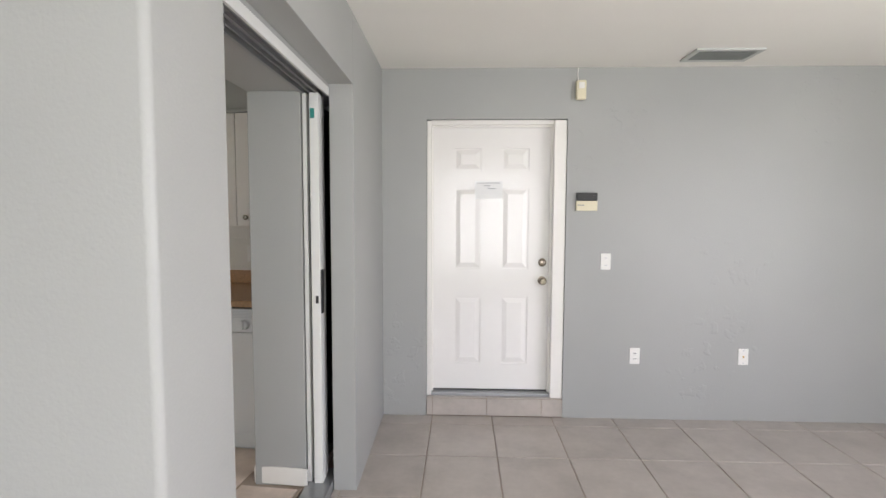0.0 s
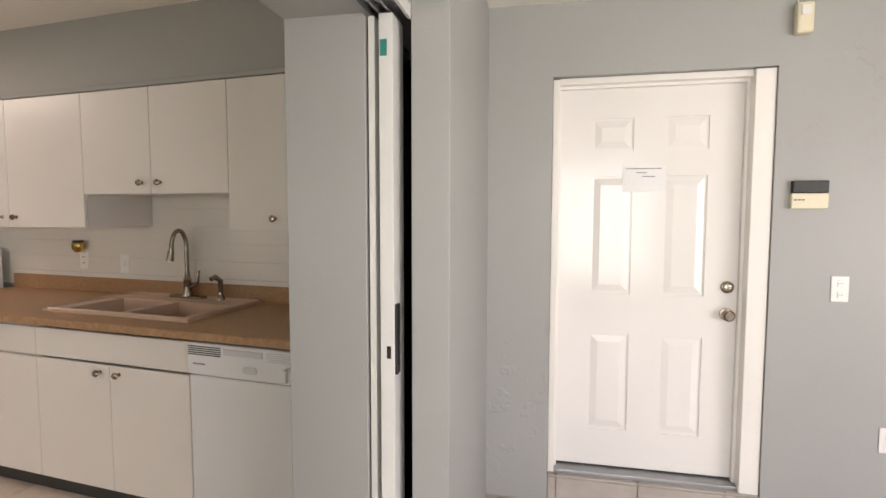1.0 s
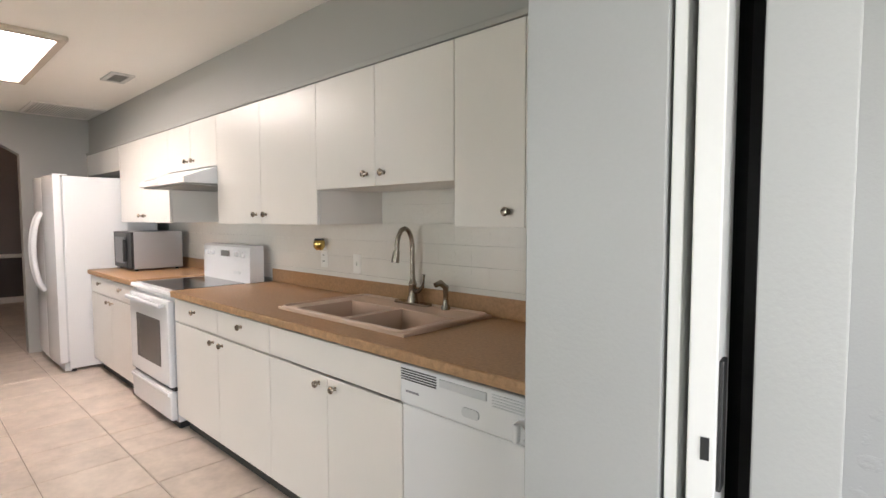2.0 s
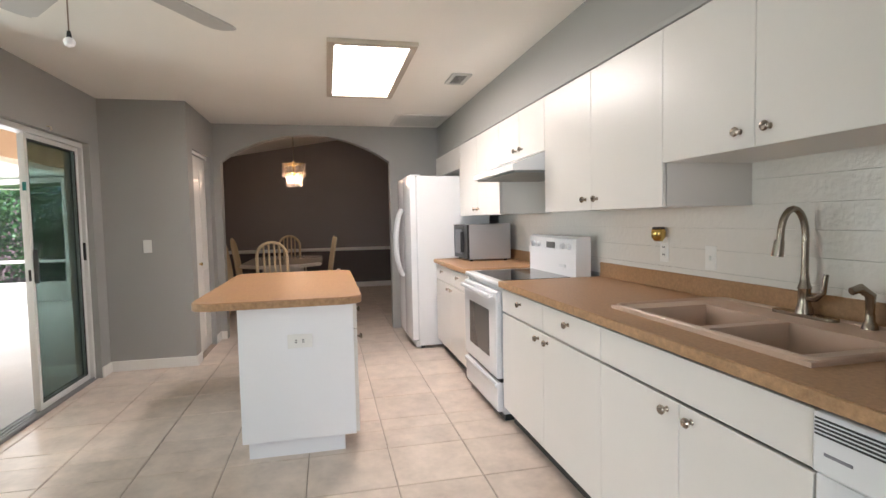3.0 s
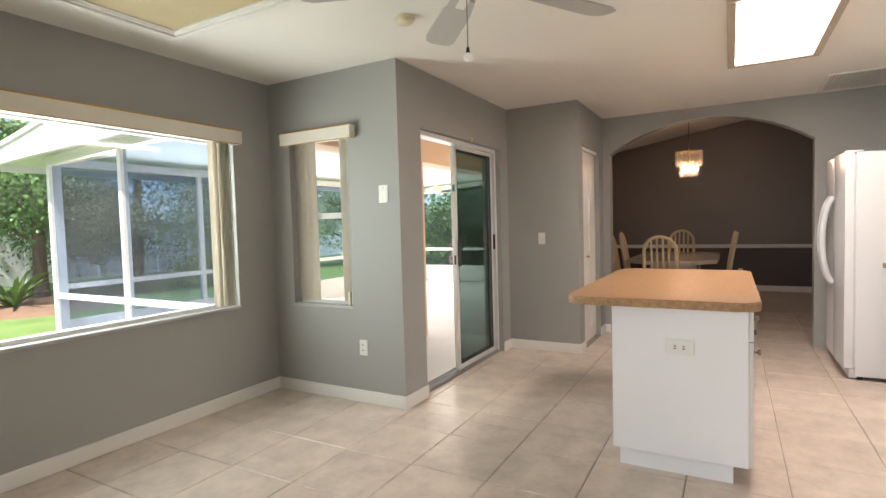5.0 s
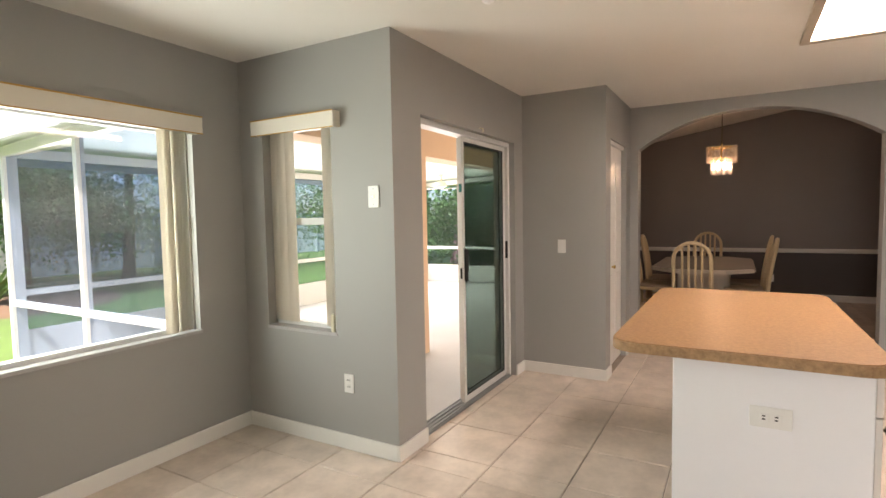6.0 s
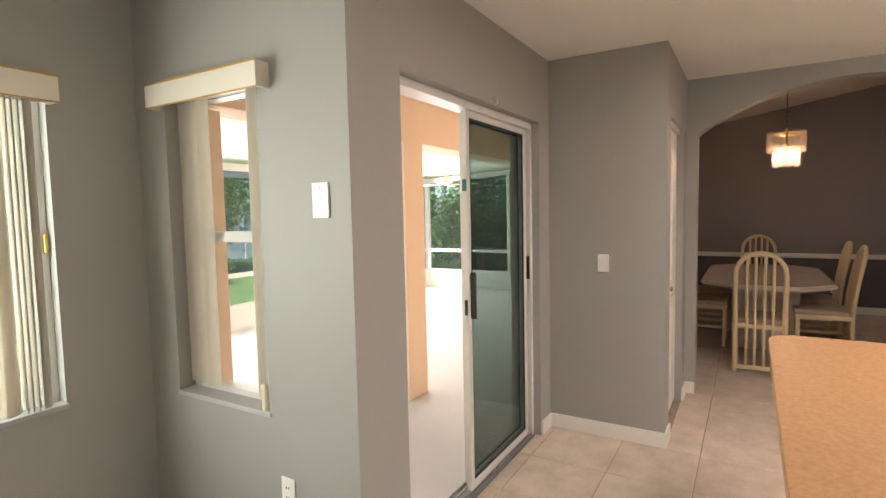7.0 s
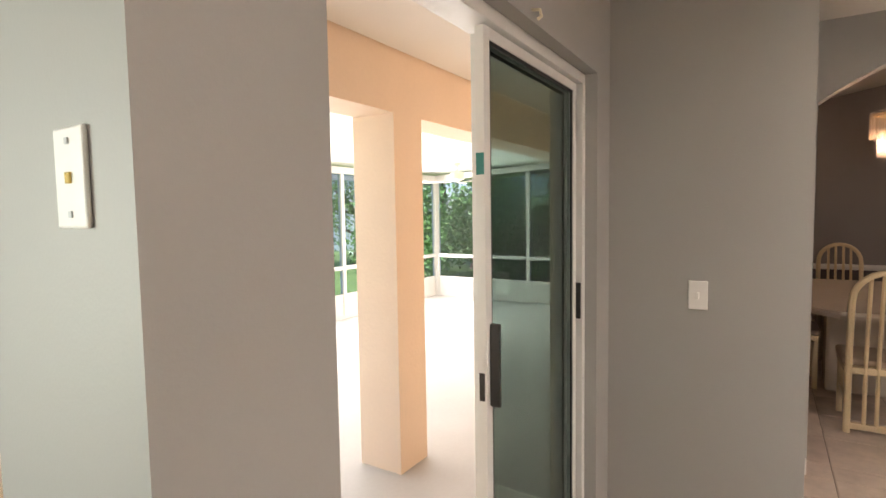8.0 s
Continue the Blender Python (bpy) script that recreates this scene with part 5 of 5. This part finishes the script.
# ---- lanai ----
LZ = -0.05
solid("floor_lanai", boxes((-11.9, -4.6, LZ - 0.15, -3.66, 0.26, LZ)), M["concrete"], "pale painted concrete lanai floor", "floor", "structure")
solid("wall_lanai_house", boxes((-9.05, 0.235, -0.2, -5.57, 0.26, 2.6), (-4.03, 0.235, -0.2, -3.885, 0.26, 2.6), (-5.57, 0.235, 2.06, -4.03, 0.26, 2.6), (-3.90, -0.81, -0.2, -3.885, -0.60, 2.6), (-3.90, -0.01, -0.2, -3.885, 0.26, 2.6), (-3.90, -0.60, -0.2, -3.885, -0.01, 0.70), (-3.90, -0.60, 2.04, -3.885, -0.01, 2.6)), M["stucco"], "peach stucco outer wall of the house", "wall", "structure")
solid("wall_house_south", boxes((-3.90, -0.98, -0.2, -0.4, -0.96, 0.72), (-3.90, -0.98, 2.0, -0.4, -0.96, 2.6), (-3.90, -0.98, 0.72, -3.37, -0.96, 2.0), (-1.35, -0.98, 0.72, -0.4, -0.96, 2.0)), M["stucco"], "peach stucco outer wall under the wide window", "wall", "structure")
solid("wall_lanai_end", boxes((-11.75, -1.06, -0.2, -9.05, 0.26, 2.6)), M["stucco"], "peach stucco house wall closing the alcove", "wall", "structure")
solid("lanai_column", boxes((-6.08, -1.08, LZ, -5.80, -0.775, 2.6)), M["stucco"], "peach stucco column at the lanai edge", "column", "structure", at=(-6, -0.9, LZ))
solid("lanai_beam", boxes((-5.80, -1.06, 2.07, -3.885, -0.775, 2.6), (-9.05, -1.06, 2.07, -6.08, -0.775, 2.6)), M["stucco"], "peach stucco beam over the lanai opening", "beam", "structure")
solid("ceiling_lanai_alcove", boxes((-9.05, -0.76, 2.42, -3.90, 0.235, 2.5)), M["ceiling"], "white ceiling of the covered alcove", "ceiling", "structure")
solid("ceiling_lanai", slab_of(bmesh.new(), [(-5.3, 2.19), (-1.02, 2.36), (-1.02, 2.42), (-5.3, 2.25)], "x", -13.7, -3.45), M["lanai_ceiling"], "white panelled lanai roof, sloping gently", "ceiling", "structure")
solid("fascia_lanai", slab_of(bmesh.new(), [(-5.32, 2.11), (-1.02, 2.28), (-1.02, 2.92), (-5.32, 2.20)], "x", -3.45, -3.40), M["alu"], "white aluminium roof edge", "fascia", "structure")
solid("fascia_lanai", boxes((-13.7, -5.36, 2.11, -3.40, -5.30, 2.27)), M["alu"], "white aluminium gutter edge", "fascia", "structure")


def screen_wall(name, axis, at, lo, hi, posts, rail, kneewall, top0, top1, label):
    """White-framed insect screen panels along x or y."""
    s = thing(name, (at, (lo + hi) / 2, LZ) if axis == "y" else ((lo + hi) / 2, at, LZ), label, "screen wall")

    def bar(u0, u1, z0, z1, d=0.03):
        return boxes((at - d, u0, z0, at + d, u1, z1)) if axis == "y" else boxes((u0, at - d, z0, u1, at + d, z1))

    def top(u):
        return top0 + (top1 - top0) * (u - lo) / (hi - lo)

    for p in posts:
        part("post", bar(p - 0.03, p + 0.03, LZ, top(p) - 0.102, 0.034), M["alu"], s)
    part("rail", bar(lo, hi, rail - 0.03, rail + 0.03, 0.025), M["alu"], s)
    hb = slab_of(bmesh.new(), [(lo, top(lo) - 0.10), (hi, top(hi) - 0.10), (hi, top(hi)), (lo, top(lo))], "x" if axis == "y" else "y", at - 0.03, at + 0.03)
    part("header", hb, M["alu"], s)
    part("bottom_rail", bar(lo, hi, LZ, LZ + 0.05), M["alu"], s)
    if kneewall:
        part("kick_panel", bar(lo, hi, LZ, kneewall, 0.02), M["alu"], s)
    for a, b in zip(posts, posts[1:]):
        sc = part("screen", bar(a + 0.03, b - 0.03, max(kneewall, LZ + 0.05), min(top(a), top(b)) - 0.10, 0.001), M["screen"], s)
        sc.visible_shadow = False
    return s


screen_wall("screen_wall", "y", -3.72, -4.34, -0.98, (-4.31, -2.90, -1.50, -1.01), 0.62, 0, 2.20, 2.36, "white-framed insect screen wall of the lanai")
screen_wall("screen_wall", "x", -4.31, -11.7, -3.75, (-11.67, -9.15, -7.4, -5.6, -3.78), 0.71, 0.32, 2.2, 2.2, "white-framed screen wall with a kick panel")
screen_wall("screen_wall", "y", -11.7, -4.28, -1.02, (-4.25, -2.42, -1.55, -1.05), 0.71, 0.32, 2.2, 2.36, "white-framed end screen wall with a kick panel")
lf = fan(-10.3, -3.0, 2.0, 2.26, 0.55, 20, 4, "cream ceiling fan in the lanai", M["cream"], 0)

solid("roof_lanai", slab_of(bmesh.new(), [(-5.32, 2.20), (-1.02, 2.92), (-1.02, 2.97), (-5.32, 2.25)], "x", -13.7, -3.38), M["alu"], "white sloping lanai roof", "roof", "structure")
solid("lanai_pilaster", boxes((-4.16, -1.02, LZ, -3.90, -0.81, 2.05)), M["stucco"], "peach stucco pilaster at the house corner", "column", "structure", at=(-4.1, -0.9, LZ))

# ---- garden ----
solid("ground", boxes((-90, -90, -0.40, 80, 90, -0.16)), M["grass"], "sunlit green lawn", "ground", "structure")
solid("patio", boxes((-3.9, -3.3, -0.2, -0.4, -0.98, -0.09)), M["concrete"], "pale concrete strip beside the house", "pavement", "structure")


def leaf_cloud(name, parent, centers, n, size, material, seed):
    """Crown of many small folded leaves scattered round cluster centres."""
    rng = np.random.default_rng(seed)
    c = np.array(centers)
    pick = rng.integers(0, len(c), n)
    p = c[pick, :3] + rng.normal(size=(n, 3)) * c[pick, 3:4] * np.array([0.5, 0.5, 0.42])
    d1 = rng.normal(size=(n, 3))
    d1 /= np.linalg.norm(d1, axis=1)[:, None]
    d2 = np.cross(d1, rng.normal(size=(n, 3)))
    d2 /= np.linalg.norm(d2, axis=1)[:, None]
    s = size * rng.uniform(0.6, 1.3, (n, 1))
    v = np.stack([p, p + d1 * s * 0.5 + d2 * s * 0.28, p + d1 * s, p + d1 * s * 0.5 - d2 * s * 0.28], axis=1).reshape(-1, 3)
    me = bpy.data.meshes.new(name)
    me.from_pydata((v - np.array(ORIGIN[parent])).tolist(), [], [(4 * i, 4 * i + 1, 4 * i + 2, 4 * i + 3) for i in range(n)])
    me.materials.append(material)
    ob = new(name, me)
    ob.parent = parent
    ORIGIN[ob] = ORIGIN[parent]
    return tagged(ob, kind="stuff")


def tree(x, y, h, spread, n, seed, label, material, low=0.35, size=0.10, girth=1.0, bark="bark"):
    rng = random.Random(seed)
    t = thing("tree", (x, y, -0.16), label, "tree")
    lean = rng.uniform(-0.3, 0.3)
    tr = bmesh.new()
    r = (0.06 + 0.012 * h) * girth
    pts = [(x + lean * u * u, y + 0.15 * math.sin(3 * u), -0.16 + h * 0.75 * u) for u in (0, 0.1, 0.3, 0.5, 0.75, 1)]
    tube(tr, pts, r, 9, [r * 1.4, r * 1.1, r, r * 0.8, r * 0.55, r * 0.25])
    centers = []
    for k in range(11):
        u = rng.uniform(low, 1.0)
        base = (x + lean * u * u, y, -0.16 + h * 0.75 * u)
        a = rng.uniform(0, 2 * math.pi)
        ln = spread * rng.uniform(0.5, 1.0)
        end = (base[0] + ln * math.cos(a), base[1] + ln * math.sin(a), base[2] + h * rng.uniform(0.02, 0.22))
        mid = ((base[0] + end[0]) / 2, (base[1] + end[1]) / 2, (base[2] + end[2]) / 2 + 0.1)
        tube(tr, [base, mid, end], 0.04, 6, [r * 0.4, r * 0.25, r * 0.08])
        centers += [(*end, spread * 0.45), (*mid, spread * 0.35)]
    centers.append((x + lean, y, h * 0.85, spread * 0.6))
    part("trunk", tr, M[bark], t, smooth=True)
    leaf_cloud("crown", t, centers, n, size, material, seed)
    return t


for i, (x, y, h, sp, n, mt, low) in enumerate([
        (-6.6, -11.5, 6.0, 2.6, 30000, "leaf", 0.2), (-9.5, -12.6, 6.5, 2.8, 30000, "leaf", 0.18), (-4.6, -12.5, 6.5, 2.6, 24000, "leaf_light", 0.3), (-12.5, -12.5, 6.0, 2.6, 24000, "leaf", 0.15),
        (-18.2, -8.3, 6.0, 2.4, 15000, "leaf", 0.1), (-18.0, -4.0, 6.0, 2.4, 15000, "leaf", 0.08), (-17.5, -0.5, 6.0, 2.4, 14000, "leaf_light", 0.1), (-16.5, -10.5, 6.5, 2.6, 14000, "leaf_light", 0.2),
        (-1.8, -13.5, 7.0, 2.8, 14000, "leaf_light", 0.3)]):
    tree(x, y, h, sp, n, 20 + i, "leafy garden tree with a dark trunk" if mt == "leaf" else "light green leafy garden tree", M[mt], low)
tree(-17.0, -6.1, 6.5, 2.0, 7000, 44, "garden tree with a thick pinkish trunk", M["leaf_light"], 0.6, 0.10, 2.0, "bark_pink")

hedge_at = [(-17.0, -9.0 + 0.9 * i, 0.5 + 0.25 * (i % 3), 0.9) for i in range(12)]
hd = thing("hedge", (-17, -4, -0.16), "tangle of dense green shrubs along the boundary", "hedge")
leaf_cloud("foliage", hd, hedge_at, 9000, 0.14, M["leaf_light"], 77)
near_at = [(-14.9 + 0.4 * math.sin(2.3 * i), -8.5 + 0.55 * i, 0.55 + 0.55 * (i % 4), 0.75) for i in range(18)]
vines = thing("hedge", (-15, -4, -0.16), "tall climbing greenery behind the screened porch", "hedge")
leaf_cloud("foliage", vines, near_at, 9000, 0.15, M["leaf_vine"], 81)
leaf_cloud("foliage", vines, near_at, 5000, 0.13, M["leaf_light"], 82)
bush_at = [(-9.8, -9.6, 0.3, 0.55), (-10.3, -9.9, 0.4, 0.5), (-9.3, -9.9, 0.35, 0.5)]
bs = thing("bush", (-9.8, -9.7, -0.16), "rounded light green garden bush", "bush")
leaf_cloud("foliage", bs, bush_at, 2500, 0.09, M["leaf_light"], 78)


def spiky_plant(x, y):
    s = thing("agave", (x, y, -0.16), "spiky green agave in brown mulch", "plant")
    rng = random.Random(5)
    for k in range(26):
        a = rng.uniform(0, 2 * math.pi)
        ln, up = rng.uniform(0.7, 1.1), rng.uniform(0.35, 1.2)
        bm = bmesh.new()
        d, q = Vector((math.cos(a), math.sin(a), 0)), Vector((-math.sin(a), math.cos(a), 0))
        prev = None
        for u, w in ((0, 0.035), (0.35, 0.05), (0.7, 0.035), (1.0, 0.004)):
            c = Vector((x, y, -0.12)) + d * ln * u * (0.55 + 0.45 * u) + Vector((0, 0, up * u * (1.35 - 0.6 * u)))
            row = [bm.verts.new(c + q * w), bm.verts.new(c - Vector((0, 0, w * 0.5))), bm.verts.new(c - q * w)]
            if prev:
                bm.faces.new((prev[0], prev[1], row[1], row[0]))
                bm.faces.new((prev[1], prev[2], row[2], row[1]))
            prev = row
        bmesh.ops.solidify(bm, geom=bm.faces[:], thickness=0.006)
        part("leaf", bm, M["leaf_light"], s)


spiky_plant(-5.5, -10.0)
bed = bmesh.new()
lathe(bed, [(1.9, 0.0), (1.6, 0.05), (0.4, 0.09)], pose(-5.9, -10.3, -0.16), 24)
solid("mulch_bed", bed, M["mulch"], "brown mulch bed under the agave", "garden bed", "structure", at=(-5.9, -10.3, -0.16))

fence = thing("garden_fence", (-8, -15.5, -0.16), "white vinyl privacy fence behind the trees", "fence")
for k in range(14):
    x = -22 + 2.0 * k
    part("post", box(bmesh.new(), x - 0.06, -15.56, -0.16, x + 0.06, -15.44, 1.75, 0.01), M["vinyl"], fence)
    part("board_panel", boxes((x + 0.06, -15.52, -0.12, x + 1.94, -15.48, 1.62)), M["vinyl"], fence)
    part("rail", box(bmesh.new(), x + 0.06, -15.54, 1.60, x + 1.94, -15.46, 1.70, 0.008), M["vinyl"], fence)

# ---- tiles ----


def tile_mesh(name, w, h, t, material, bevel=0.004):
    bm = box(bmesh.new(), -w / 2, -h / 2, -t, w / 2, h / 2, 0)
    bmesh.ops.bevel(bm, geom=[e for e in bm.edges if min(v.co.z for v in e.verts) > -1e-6], offset=bevel, segments=1, affect='EDGES')
    return mesh_of(name, bm, material)


def tiles(parent, x0, x1, y0, y1, px, py, phase_x, phase_y, z, material, m=Matrix()):
    """Lays square tiles on a grid, cut at the edges of the area."""
    cache = {}
    g = 0.0025
    i0, i1 = math.floor((x0 - phase_x) / px), math.ceil((x1 - phase_x) / px)
    j0, j1 = math.floor((y0 - phase_y) / py), math.ceil((y1 - phase_y) / py)
    for i in range(i0, i1):
        for j in range(j0, j1):
            a, b = max(x0, phase_x + i * px + g), min(x1, phase_x + (i + 1) * px - g)
            c, d = max(y0, phase_y + j * py + g), min(y1, phase_y + (j + 1) * py - g)
            if b - a < 0.02 or d - c < 0.02:
                continue
            key = (round(b - a, 3), round(d - c, 3))
            if key not in cache:
                cache[key] = tile_mesh("tile", key[0], key[1], 0.008, material)
            ob = new("tile", cache[key])
            ob.parent = parent
            ob.matrix_basis = m @ pose((a + b) / 2, (c + d) / 2, z)


TP = 0.4495
for area in ((-3.735, -0.76, -0.81, 4.15), (-5.75, -3.735, 0.40, 4.15), (-6.88, -5.75, 1.175, 4.15), (-0.76, -0.44, -0.8, 3.15), (-11.18, -6.88, 0.44, 5.1)):
    tiles(floor_kitchen, *area, TP, TP, -3.02, 0.03, 0.0, M["tile"])
tiles(floor_sunroom, -0.40, 4.3, -4.5, 0.0, 0.44, 0.485, 0.08, -0.16, SUNZ, M["tile_sun"], SK)

# wavy tiles on the wall behind the counter
wall_tiles = thing("backsplash", (-3.2, 4.22, 1.015), "glossy white wavy wall tiles above the counter", "wall tiles", kind="structure")
part("grout_bed", boxes((-5.70, 4.212, 1.015, -0.70, 4.219, 1.56)), M["splash_grout"], wall_tiles)
SP = 0.1045
wt = bmesh.new()
box(wt, -0.0559, -0.008, -SP / 2 + 0.0012, 0.0559, 0, SP / 2 - 0.0012)
bmesh.ops.bevel(wt, geom=[e for e in wt.edges if max(v.co.y for v in e.verts) < -0.005 and abs(e.verts[0].co.x - e.verts[1].co.x) > 0.05], offset=0.0012, segments=1, affect='EDGES')
wt_mesh = mesh_of("wall_tile", wt, M["splash"])
for i in range(45):
    for j in range(6):
        x, z = -0.70 - 0.112 * (i + 0.5), 0.9555 + SP * (j + 0.5)
        if j >= 4 and not -2.38 < x < -1.43 and not -4.44 < x < -3.56:
            continue
        ob = new("wall_tile", wt_mesh)
        ob.parent = wall_tiles
        ob.location = Vector((x, 4.213, z)) - ORIGIN[wall_tiles]
